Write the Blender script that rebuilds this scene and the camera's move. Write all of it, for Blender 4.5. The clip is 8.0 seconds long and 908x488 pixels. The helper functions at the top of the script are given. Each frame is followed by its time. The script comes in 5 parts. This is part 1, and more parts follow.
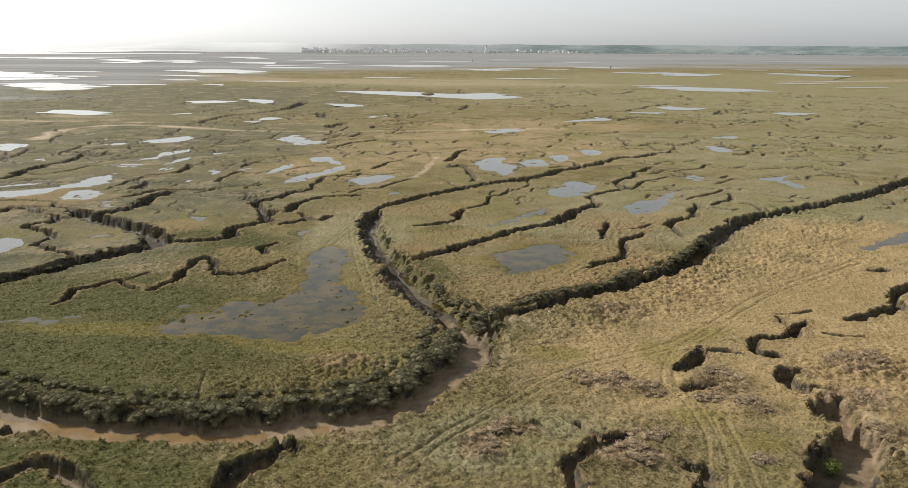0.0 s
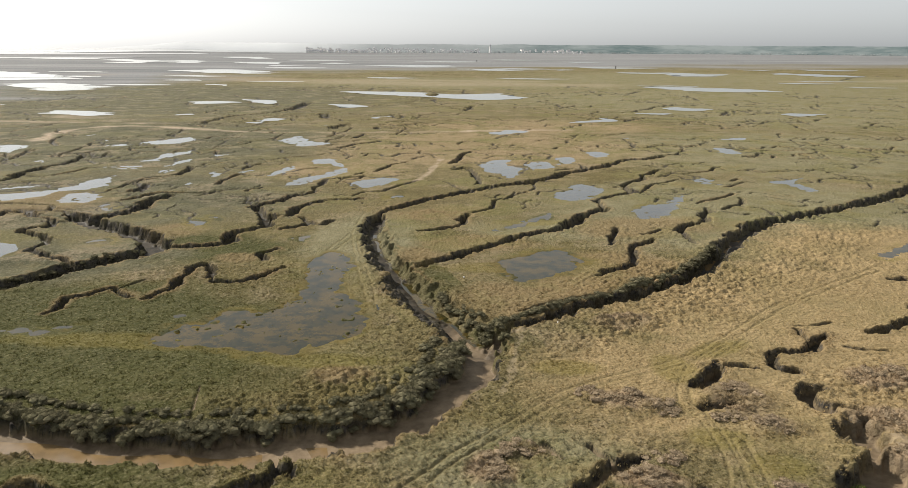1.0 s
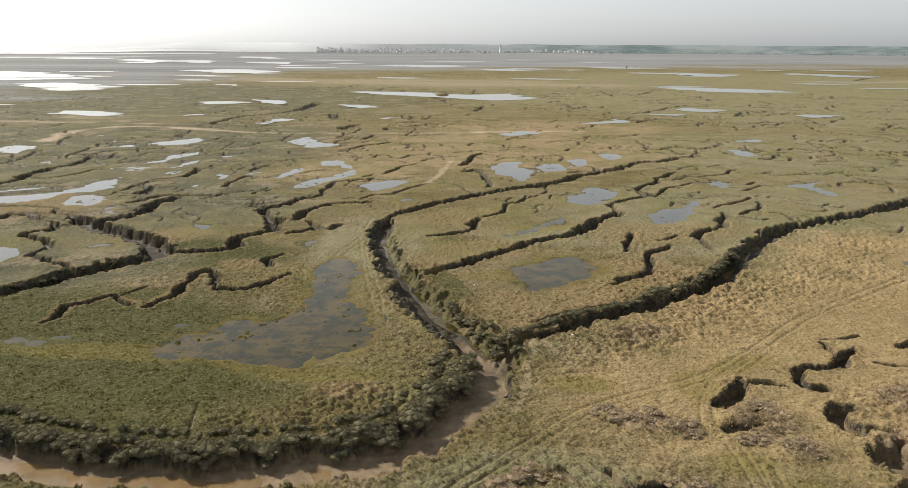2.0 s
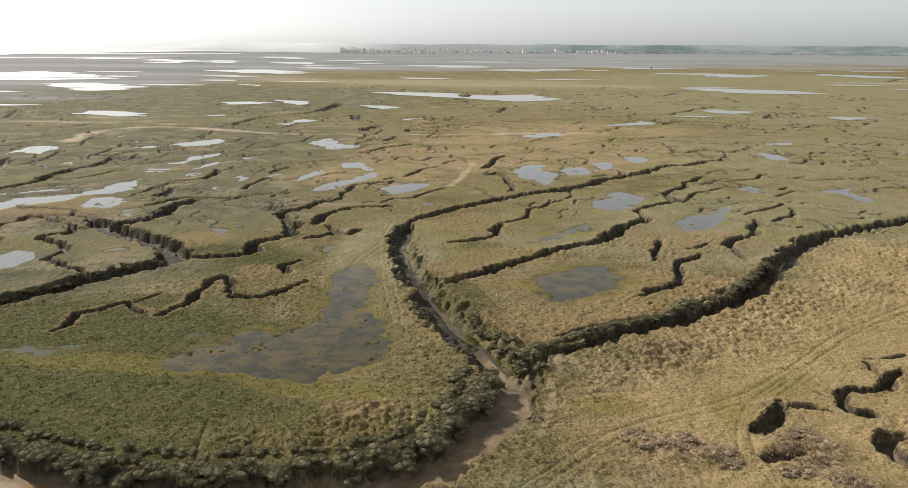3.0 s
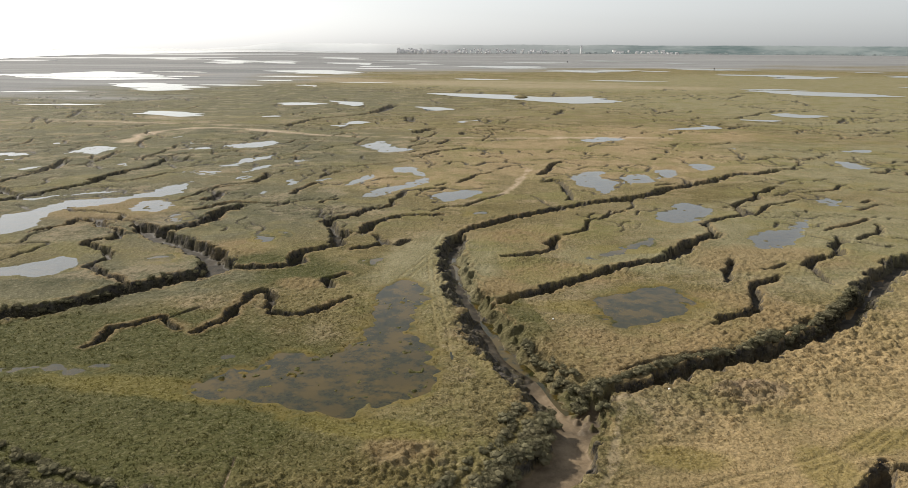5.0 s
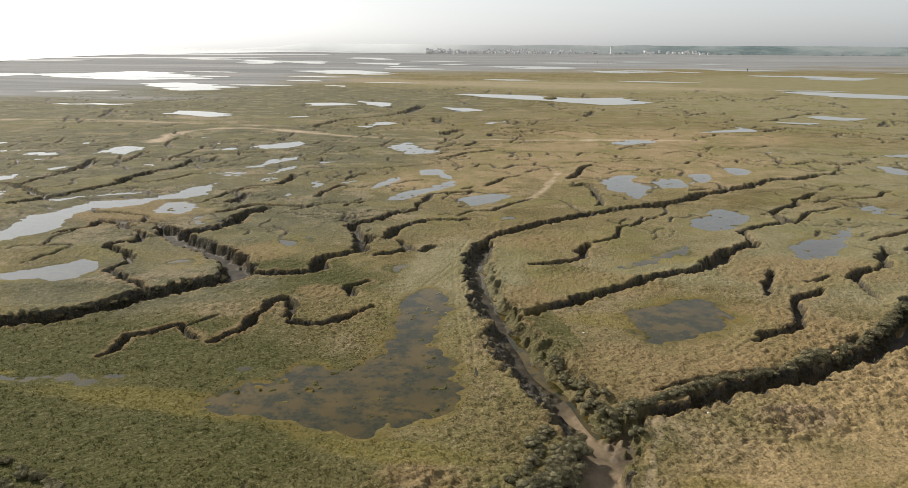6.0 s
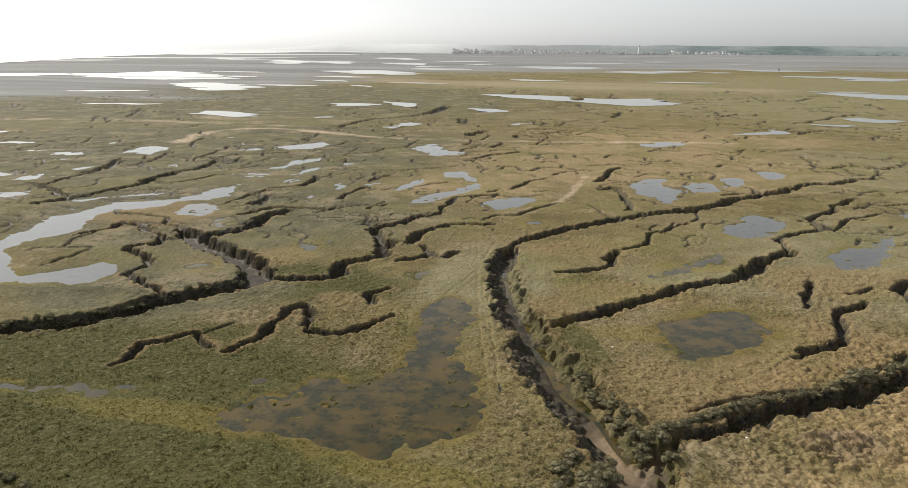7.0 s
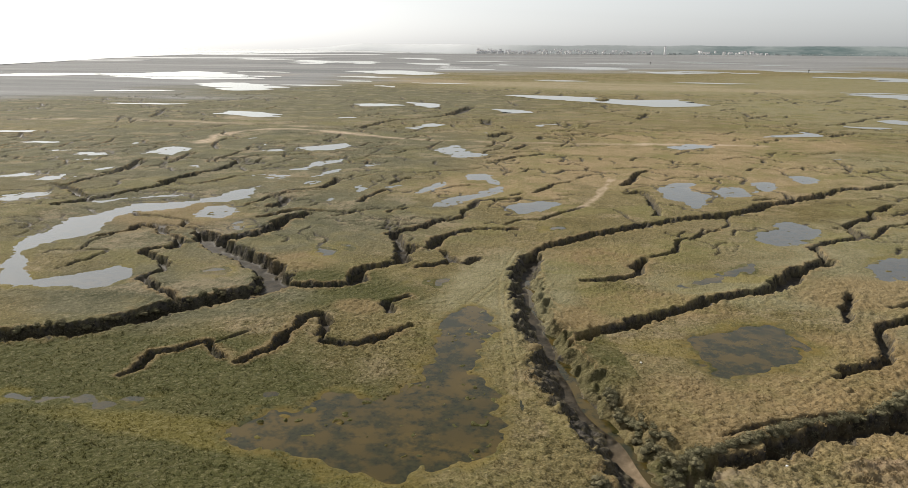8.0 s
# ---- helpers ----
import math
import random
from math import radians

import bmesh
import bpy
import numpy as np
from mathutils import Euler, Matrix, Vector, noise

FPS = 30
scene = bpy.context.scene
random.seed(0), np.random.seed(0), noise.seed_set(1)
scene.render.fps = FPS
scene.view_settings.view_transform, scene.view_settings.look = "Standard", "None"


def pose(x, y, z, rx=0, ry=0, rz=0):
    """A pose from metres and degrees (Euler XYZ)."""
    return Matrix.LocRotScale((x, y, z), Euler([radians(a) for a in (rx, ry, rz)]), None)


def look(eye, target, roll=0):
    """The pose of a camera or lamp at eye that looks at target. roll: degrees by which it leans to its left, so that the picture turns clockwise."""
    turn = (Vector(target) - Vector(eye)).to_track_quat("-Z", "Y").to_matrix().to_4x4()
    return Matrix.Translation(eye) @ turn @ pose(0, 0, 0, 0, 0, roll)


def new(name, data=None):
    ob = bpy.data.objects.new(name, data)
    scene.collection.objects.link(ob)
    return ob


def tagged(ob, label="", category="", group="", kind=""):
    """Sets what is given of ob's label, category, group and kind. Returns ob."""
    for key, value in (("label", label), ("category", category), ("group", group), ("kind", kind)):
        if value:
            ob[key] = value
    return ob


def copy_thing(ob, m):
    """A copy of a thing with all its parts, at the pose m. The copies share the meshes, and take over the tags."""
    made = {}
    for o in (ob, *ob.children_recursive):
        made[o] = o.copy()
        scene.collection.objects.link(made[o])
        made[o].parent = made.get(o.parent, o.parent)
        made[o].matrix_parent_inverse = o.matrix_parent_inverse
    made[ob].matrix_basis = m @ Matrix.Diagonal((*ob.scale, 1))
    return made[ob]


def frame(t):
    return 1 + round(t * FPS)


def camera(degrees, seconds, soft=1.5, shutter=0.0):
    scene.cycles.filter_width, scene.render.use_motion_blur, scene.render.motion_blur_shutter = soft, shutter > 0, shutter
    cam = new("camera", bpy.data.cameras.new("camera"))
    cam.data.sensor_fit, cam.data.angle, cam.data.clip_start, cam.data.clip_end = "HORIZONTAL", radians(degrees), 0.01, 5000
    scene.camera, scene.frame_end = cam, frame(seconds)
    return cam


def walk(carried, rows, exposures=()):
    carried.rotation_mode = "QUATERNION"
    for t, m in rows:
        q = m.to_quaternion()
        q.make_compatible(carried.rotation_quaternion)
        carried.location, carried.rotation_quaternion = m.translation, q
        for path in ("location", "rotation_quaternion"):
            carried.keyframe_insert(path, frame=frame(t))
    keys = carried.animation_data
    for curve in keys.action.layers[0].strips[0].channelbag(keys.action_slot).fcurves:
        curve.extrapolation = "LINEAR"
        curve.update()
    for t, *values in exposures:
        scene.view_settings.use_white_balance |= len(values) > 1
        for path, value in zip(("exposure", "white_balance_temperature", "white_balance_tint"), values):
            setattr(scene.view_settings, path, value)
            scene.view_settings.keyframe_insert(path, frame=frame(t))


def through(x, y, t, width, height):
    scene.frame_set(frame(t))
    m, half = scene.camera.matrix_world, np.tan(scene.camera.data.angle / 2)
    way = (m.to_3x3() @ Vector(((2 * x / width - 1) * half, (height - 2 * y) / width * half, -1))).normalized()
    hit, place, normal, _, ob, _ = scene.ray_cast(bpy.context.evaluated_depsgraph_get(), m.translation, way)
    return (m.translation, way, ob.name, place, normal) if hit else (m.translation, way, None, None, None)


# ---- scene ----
cam = camera(64.24, 8.0, soft=0.7)
walk(cam, [
    (0.0, look((0.000, 0.000, 30.000), (0.000, 9.657, 27.403), 0.345)),
    (0.5, look((-0.058, 1.600, 30.045), (-0.075, 11.256, 27.447), 0.347)),
    (1.0, look((-0.139, 3.276, 30.100), (-0.193, 12.932, 27.503), 0.352)),
    (1.5, look((-0.234, 4.849, 30.138), (-0.329, 14.505, 27.539), 0.352)),
    (3.0, look((-0.403, 9.993, 30.335), (-0.885, 19.638, 27.736), 0.360)),
    (3.5, look((-0.584, 11.648, 30.356), (-1.234, 21.283, 27.759), 0.344)),
    (4.0, look((-0.713, 13.428, 30.446), (-1.554, 23.049, 27.851), 0.345)),
    (4.5, look((-0.791, 15.206, 30.488), (-1.814, 24.809, 27.892), 0.336)),
    (6.0, look((-1.331, 20.571, 30.588), (-2.907, 30.099, 27.993), 0.386)),
    (6.5, look((-1.515, 22.180, 30.617), (-3.259, 31.679, 28.022), 0.382)),
    (7.0, look((-1.767, 23.853, 30.632), (-3.678, 33.319, 28.036), 0.385)),
    (7.5, look((-2.021, 25.438, 30.628), (-4.082, 34.873, 28.032), 0.396)),
    (8.0, look((-2.288, 27.126, 30.633), (-4.504, 36.525, 28.038), 0.396)),
], exposures=[(0.0, 0.73), (5.0, 0.69), (8.0, 0.63)])

# ---- light: hazy afternoon sun ahead and to one side, pale sky ----
SUN_TURN, SUN_HEIGHT = 54.0, 36.0      # degrees anticlockwise from +y, degrees above the horizon
world = bpy.data.worlds.new("sky")
scene.world = world
world.use_nodes = True
wn, wl = world.node_tree.nodes, world.node_tree.links
sky = wn.new("ShaderNodeTexSky")
sky.sky_type, sky.sun_disc = "NISHITA", False
sky.sun_elevation, sky.sun_rotation = radians(SUN_HEIGHT), radians(-SUN_TURN)
sky.air_density, sky.dust_density, sky.ozone_density = 1.0, 1.6, 2.0
wn["Background"].inputs["Strength"].default_value = 0.098
veil = wn.new("ShaderNodeHueSaturation")           # thin even haze takes the colour out of the sky
veil.inputs["Saturation"].default_value = 0.20
wl.new(sky.outputs["Color"], veil.inputs["Color"])
haze = wn.new("ShaderNodeMix")
haze.data_type = "RGBA"
haze.inputs[0].default_value = 0.32
haze.inputs[7].default_value = (3.9, 4.25, 4.5, 1)
wl.new(veil.outputs["Color"], haze.inputs[6])
wl.new(haze.outputs[2], wn["Background"].inputs["Color"])
sun_data = bpy.data.lights.new("sun", "SUN")
sun_data.energy, sun_data.angle, sun_data.color = 4.0, radians(1.0), (1.0, 0.93, 0.82)
sun = new("sun", sun_data)
a, e = radians(SUN_TURN), radians(SUN_HEIGHT)
sun.matrix_world = look((-math.sin(a) * math.cos(e) * 200, math.cos(a) * math.cos(e) * 200, math.sin(e) * 200), (0, 0, 0))


# ---- materials ----
def material(name):
    mat = bpy.data.materials.new(name)
    mat.use_nodes = True
    mat.node_tree.nodes.clear()
    return mat, mat.node_tree.nodes, mat.node_tree.links


class Graph:
    """Short ways to make and join shader nodes."""

    def __init__(self, name):
        self.mat, self.n, self.l = material(name)
        self.out = self.n.new("ShaderNodeOutputMaterial")
        self.pos = self.n.new("ShaderNodeNewGeometry").outputs["Position"]

    def put(self, value, socket):
        if isinstance(value, bpy.types.NodeSocket):
            self.l.new(value, socket)
        elif isinstance(value, tuple) and len(value) == 3 and socket.type == "RGBA":
            socket.default_value = (*value, 1)
        else:
            socket.default_value = value

    def noise(self, scale, detail=4.0, rough=0.6, vector=None, stretch=None):
        node = self.n.new("ShaderNodeTexNoise")
        node.inputs["Scale"].default_value, node.inputs["Detail"].default_value = scale, detail
        node.inputs["Roughness"].default_value = rough
        v = vector or self.pos
        if stretch:
            m = self.n.new("ShaderNodeMapping")
            m.inputs["Scale"].default_value = stretch
            self.l.new(v, m.inputs["Vector"])
            v = m.outputs["Vector"]
        self.l.new(v, node.inputs["Vector"])
        return node.outputs["Fac"]

    def cells(self, scale):
        node = self.n.new("ShaderNodeTexVoronoi")
        node.inputs["Scale"].default_value = scale
        self.l.new(self.pos, node.inputs["Vector"])
        return node.outputs["Distance"]

    def attr(self, name):
        node = self.n.new("ShaderNodeAttribute")
        node.attribute_name = name
        return node.outputs["Fac"]

    def ramp(self, fac, lo, hi, a=0.0, b=1.0):
        node = self.n.new("ShaderNodeMapRange")
        for key, value in (("From Min", lo), ("From Max", hi), ("To Min", a), ("To Max", b)):
            node.inputs[key].default_value = value
        self.l.new(fac, node.inputs["Value"])
        return node.outputs["Result"]

    def calc(self, op, a, b):
        node = self.n.new("ShaderNodeMath")
        node.operation, node.use_clamp = op, False
        self.put(a, node.inputs[0])
        self.put(b, node.inputs[1])
        return node.outputs[0]

    def mix(self, fac, a, b):
        node = self.n.new("ShaderNodeMix")
        node.data_type, node.clamp_factor = "RGBA", True
        self.put(fac, node.inputs[0])
        self.put(a, node.inputs[6])
        self.put(b, node.inputs[7])
        return node.outputs[2]

    def bump(self, height, strength, distance, normal=None):
        node = self.n.new("ShaderNodeBump")
        node.inputs["Distance"].default_value = distance
        self.put(strength, node.inputs["Strength"])
        self.put(height, node.inputs["Height"])
        if normal:
            self.l.new(normal, node.inputs["Normal"])
        return node.outputs["Normal"]

    def leafy(self, colour, through):
        """Thin leaves: matt, and letting some of the sun through."""
        d, t, m = self.n.new("ShaderNodeBsdfDiffuse"), self.n.new("ShaderNodeBsdfTranslucent"), self.n.new("ShaderNodeMixShader")
        for node in (d, t):
            self.put(colour, node.inputs["Color"])
        m.inputs[0].default_value = through
        self.l.new(d.outputs[0], m.inputs[1])
        self.l.new(t.outputs[0], m.inputs[2])
        self.l.new(m.outputs[0], self.out.inputs["Surface"])
        return self.mat

    def surface(self, colour, roughness=0.8, normal=None, specular=0.3, metal=0.0):
        b = self.n.new("ShaderNodeBsdfPrincipled")
        self.put(colour, b.inputs["Base Color"])
        self.put(roughness, b.inputs["Roughness"])
        self.put(specular, b.inputs["Specular IOR Level"])
        b.inputs["Metallic"].default_value = metal
        if normal:
            self.l.new(normal, b.inputs["Normal"])
        self.l.new(b.outputs[0], self.out.inputs["Surface"])
        return self.mat


def marsh_colour(g, bright=1.0):
    """The plants' colour over the marsh: olive, dry tan, golden, heath and moss, by the zones of the plan."""
    big, mid, fine = g.noise(0.018, 5, 0.62), g.noise(0.16, 5, 0.65), g.noise(1.7, 4, 0.7)

    def c(r, gr, b):
        return (1.03 * r * bright, gr * bright, 0.95 * b * bright)

    green = g.mix(g.ramp(mid, 0.35, 0.68), c(0.082, 0.069, 0.026), c(0.147, 0.120, 0.052))
    green = g.mix(g.ramp(big, 0.42, 0.62), green, c(0.180, 0.150, 0.086))
    dry = g.mix(g.ramp(mid, 0.35, 0.65), c(0.246, 0.184, 0.094), c(0.335, 0.253, 0.138))
    gold = g.mix(g.ramp(mid, 0.3, 0.7), c(0.235, 0.174, 0.098), c(0.300, 0.230, 0.142))
    heath = g.mix(g.ramp(fine, 0.35, 0.65), c(0.200, 0.148, 0.096), c(0.335, 0.256, 0.172))
    moss = g.mix(g.ramp(fine, 0.35, 0.65), c(0.132, 0.110, 0.026), c(0.190, 0.156, 0.042))
    patch = g.ramp(g.noise(0.075, 7, 0.76), 0.52, 0.60, 0.0, 0.75)
    green = g.mix(patch, green, c(0.255, 0.205, 0.134))
    gold = g.mix(g.ramp(g.noise(0.05, 7, 0.76), 0.50, 0.58, 0.0, 0.8), gold, c(0.155, 0.138, 0.060))
    gold = g.mix(g.ramp(g.noise(0.3, 6, 0.76), 0.52, 0.62, 0.0, 0.7), gold, c(0.330, 0.250, 0.160))
    dark = g.ramp(g.noise(0.8, 5, 0.78), 0.52, 0.64, 0.0, 0.55)
    green = g.mix(dark, green, c(0.048, 0.050, 0.022))
    dry = g.mix(g.calc("MULTIPLY", dark, 0.4), dry, c(0.180, 0.142, 0.066))
    fleck = g.noise(4.6, 3, 0.8)
    green = g.mix(g.ramp(fleck, 0.50, 0.62, 0.0, 0.6), green, c(0.235, 0.190, 0.095))
    green = g.mix(g.ramp(fleck, 0.48, 0.38, 0.0, 0.45), green, c(0.040, 0.040, 0.016))
    dry = g.mix(g.ramp(fleck, 0.50, 0.62, 0.0, 0.35), dry, c(0.410, 0.315, 0.185))
    dry = g.mix(g.ramp(fleck, 0.48, 0.38, 0.0, 0.4), dry, c(0.095, 0.075, 0.040))
    # yellow-green grass, its blue raised to stand for haze over the far land
    fresh = g.mix(g.ramp(mid, 0.35, 0.65), c(0.152, 0.146, 0.084), c(0.218, 0.204, 0.132))
    fresh = g.mix(g.calc("MULTIPLY", dark, 0.7), fresh, c(0.090, 0.084, 0.036))
    fresh = g.mix(g.ramp(fleck, 0.50, 0.62, 0.0, 0.4), fresh, c(0.310, 0.250, 0.140))
    ragged = g.calc("MULTIPLY", g.calc("SUBTRACT", mid, 0.5), 0.9)

    def zone(name):
        return g.ramp(g.calc("ADD", g.attr(name), ragged), 0.3, 0.7)

    lush = g.mix(g.ramp(fine, 0.35, 0.65), c(0.034, 0.040, 0.012), c(0.074, 0.076, 0.024))
    col = g.mix(g.calc("MULTIPLY", zone("lush"), 0.9), green, lush)
    cool = g.mix(g.ramp(mid, 0.35, 0.65), c(0.064, 0.067, 0.040), c(0.126, 0.120, 0.078))
    cool = g.mix(dark, cool, c(0.050, 0.052, 0.030))
    cool = g.mix(patch, cool, c(0.215, 0.180, 0.125))
    col = g.mix(g.calc("MULTIPLY", zone("cool"), 0.9), col, cool)
    col = g.mix(g.calc("MULTIPLY", zone("fresh"), 0.85), col, fresh)
    col = g.mix(zone("dry"), col, dry)
    brown = g.mix(g.ramp(fine, 0.35, 0.65), c(0.165, 0.118, 0.060), c(0.285, 0.208, 0.116))
    col = g.mix(g.calc("MULTIPLY", zone("brown"), 0.65), col, brown)
    col = g.mix(g.calc("MULTIPLY", zone("gold"), 0.75), col, gold)
    col = g.mix(zone("heath"), col, heath)
    col = g.mix(g.calc("MULTIPLY", zone("moss"), 0.55), col, moss)
    open_turf = g.calc("MULTIPLY", g.ramp(g.attr("lush"), 0.1, 0.7, 1.0, 0.12), g.ramp(g.attr("cool"), 0.1, 0.8, 1.0, 0.4))
    meadow = g.calc("MULTIPLY", g.ramp(g.noise(0.055, 5, 0.7), 0.49, 0.60, 0.0, 0.62), g.ramp(g.attr("dry"), 0.0, 0.8, 1.0, 0.35))
    col = g.mix(g.calc("MULTIPLY", meadow, open_turf), col, g.mix(g.ramp(fine, 0.35, 0.65), c(0.106, 0.106, 0.034), c(0.182, 0.172, 0.068)))
    withered = g.ramp(g.noise(0.11, 6, 0.72), 0.53, 0.63, 0.0, 0.36)
    col = g.mix(g.calc("MULTIPLY", withered, open_turf), col, g.mix(g.ramp(fine, 0.35, 0.65), c(0.170, 0.122, 0.066), c(0.330, 0.250, 0.150)))
    return col, mid, fine, zone


def ground_material():
    g = Graph("salt_marsh")
    col, mid, fine, zone = marsh_colour(g)
    bands = g.noise(0.03, 6, 0.7, stretch=(0.12, 1.0, 1.0))
    bands = g.calc("ADD", g.calc("MULTIPLY", bands, 0.4), g.calc("MULTIPLY", g.noise(0.0055, 6, 0.7, stretch=(0.16, 1.0, 1.0)), 0.6))
    # grey mud of the flats, with distant haze mixed into its tone
    hazed_mud = g.mix(g.ramp(bands, 0.40, 0.60), (0.145, 0.150, 0.157), (0.262, 0.262, 0.266))
    col = g.mix(g.ramp(g.calc("ADD", g.attr("flat"), g.calc("MULTIPLY", g.calc("SUBTRACT", bands, 0.5), 1.6)), 0.2, 0.8), col, hazed_mud)
    col = g.mix(g.ramp(fine, 0.35, 0.68, 0.0, 0.6), col, g.mix(0.6, col, (0.030, 0.030, 0.012)))
    speck = g.noise(2.4, 5, 0.82)
    col = g.mix(g.ramp(speck, 0.52, 0.64, 0.0, 0.32), col, g.mix(0.5, col, (0.52, 0.45, 0.28)))
    col = g.mix(g.ramp(speck, 0.45, 0.34, 0.0, 0.35), col, g.mix(0.6, col, (0.022, 0.022, 0.010)))
    sand = g.mix(g.ramp(mid, 0.3, 0.7), (0.265, 0.205, 0.138), (0.350, 0.280, 0.205))
    col = g.mix(g.calc("MULTIPLY", g.attr("sand"), g.calc("MULTIPLY", g.ramp(g.noise(0.6, 5, 0.7), 0.30, 0.50), g.ramp(g.noise(0.07, 5, 0.7), 0.28, 0.46))), col, sand)
    col = g.mix(g.calc("MULTIPLY", g.attr("rut"), 0.45), col, (0.190, 0.150, 0.070))
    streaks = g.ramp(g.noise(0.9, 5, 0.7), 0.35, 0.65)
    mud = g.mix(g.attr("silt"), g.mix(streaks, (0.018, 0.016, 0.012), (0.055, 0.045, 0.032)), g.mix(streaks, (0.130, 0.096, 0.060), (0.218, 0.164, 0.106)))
    # dark mud of the creek walls, deepened in colour to carry their shade
    bare_shaded = g.mix(g.ramp(fine, 0.4, 0.6), (0.026, 0.024, 0.021), (0.080, 0.071, 0.060))
    col = g.mix(g.calc("MULTIPLY", g.attr("wall"), g.ramp(g.noise(0.8, 4, 0.7), 0.38, 0.58, 0.65, 1.0)), col, bare_shaded)
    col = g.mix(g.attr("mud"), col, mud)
    bottom = g.mix(g.ramp(g.noise(0.12, 3, 0.6), 0.4, 0.6), (0.112, 0.080, 0.024), (0.084, 0.066, 0.022))
    bottom = g.mix(g.ramp(g.noise(0.55, 5, 0.7), 0.48, 0.58), bottom, g.mix(g.ramp(fine, 0.35, 0.65), (0.022, 0.026, 0.013), (0.050, 0.050, 0.022)))
    col = g.mix(g.attr("pool"), col, bottom)
    rough = g.ramp(g.attr("mud"), 0, 1, 0.9, 0.6)
    calm = g.calc("MAXIMUM", g.attr("mud"), g.calc("MAXIMUM", g.attr("pool"), g.attr("sand")))
    height = g.calc("ADD", g.noise(5.5, 4, 0.75), g.calc("MULTIPLY", g.cells(3.1), -0.7))
    normal = g.bump(height, g.ramp(calm, 0, 1, 0.9, 0.12), 0.16)
    normal = g.bump(g.calc("ADD", g.noise(1.5, 5, 0.75), g.calc("MULTIPLY", g.cells(1.15), -0.5)), g.ramp(calm, 0, 1, 0.7, 0.05), 0.22, normal)
    return g.surface(col, rough, normal, 0.06)


def grass_material():
    g = Graph("marsh_grass")
    col, mid, fine, zone = marsh_colour(g, 1.15)
    island = g.n.new("ShaderNodeNewGeometry").outputs["Random Per Island"]
    col = g.mix(g.ramp(island, 0.0, 1.0, 0.0, 0.55), col, g.mix(g.ramp(island, 0.55, 0.9), g.mix(0.45, col, (0.090, 0.090, 0.035)), g.mix(0.28, col, (0.380, 0.300, 0.165))))
    return g.leafy(col, 0.35)


def leaf_material(name, lo, hi, grey):
    g = Graph(name)
    island = g.n.new("ShaderNodeNewGeometry").outputs["Random Per Island"]
    info = g.n.new("ShaderNodeObjectInfo").outputs["Random"]
    col = g.mix(island, lo, hi)
    col = g.mix(g.ramp(info, 0.2, 1.0, 0.0, 0.6), col, grey)
    return g.leafy(col, 0.12)


def water_material(name, tint, ripple, mirror=0.96):
    """Still, shallow water: a mirror at low angles that lets the bottom show below."""
    g = Graph(name)
    fres = g.n.new("ShaderNodeFresnel")
    fres.inputs["IOR"].default_value = 1.52
    normal = g.bump(g.noise(1.3, 3, 0.6), ripple, 0.05)
    g.l.new(normal, fres.inputs["Normal"])
    gloss, clear, mix = g.n.new("ShaderNodeBsdfGlossy"), g.n.new("ShaderNodeBsdfTransparent"), g.n.new("ShaderNodeMixShader")
    gloss.inputs["Roughness"].default_value = 0.06
    gloss.inputs["Color"].default_value = (mirror, mirror, mirror * 0.98, 1)
    g.mat.surface_render_method = "BLENDED"
    g.l.new(normal, gloss.inputs["Normal"])
    clear.inputs["Color"].default_value = (*tint, 1)
    g.l.new(fres.outputs[0], mix.inputs[0])
    g.l.new(clear.outputs[0], mix.inputs[1])
    g.l.new(gloss.outputs[0], mix.inputs[2])
    g.l.new(mix.outputs[0], g.out.inputs["Surface"])
    return g.mat


def murky_water():
    """Still brown water, a hand deep, with dark beds of weed just under its surface."""
    g = Graph("murky_water")
    fine = g.noise(1.7, 4, 0.7)
    silt = g.mix(g.ramp(g.noise(0.12, 3, 0.6), 0.4, 0.6), (0.066, 0.046, 0.012), (0.046, 0.034, 0.010))
    weed = g.mix(g.ramp(fine, 0.35, 0.65), (0.013, 0.014, 0.006), (0.032, 0.029, 0.010))
    col = g.mix(g.ramp(g.noise(0.40, 6, 0.68), 0.45, 0.56), silt, weed)
    return g.surface(col, 0.10, g.bump(g.noise(1.3, 3, 0.6), 0.02, 0.05), 0.11)


def plain(name, colour, dark, scale, roughness=0.8, bump=0.3):
    g = Graph(name)
    n = g.noise(scale, 4, 0.65)
    return g.surface(g.mix(g.ramp(n, 0.35, 0.65), dark, colour), roughness, g.bump(n, bump, 0.05))


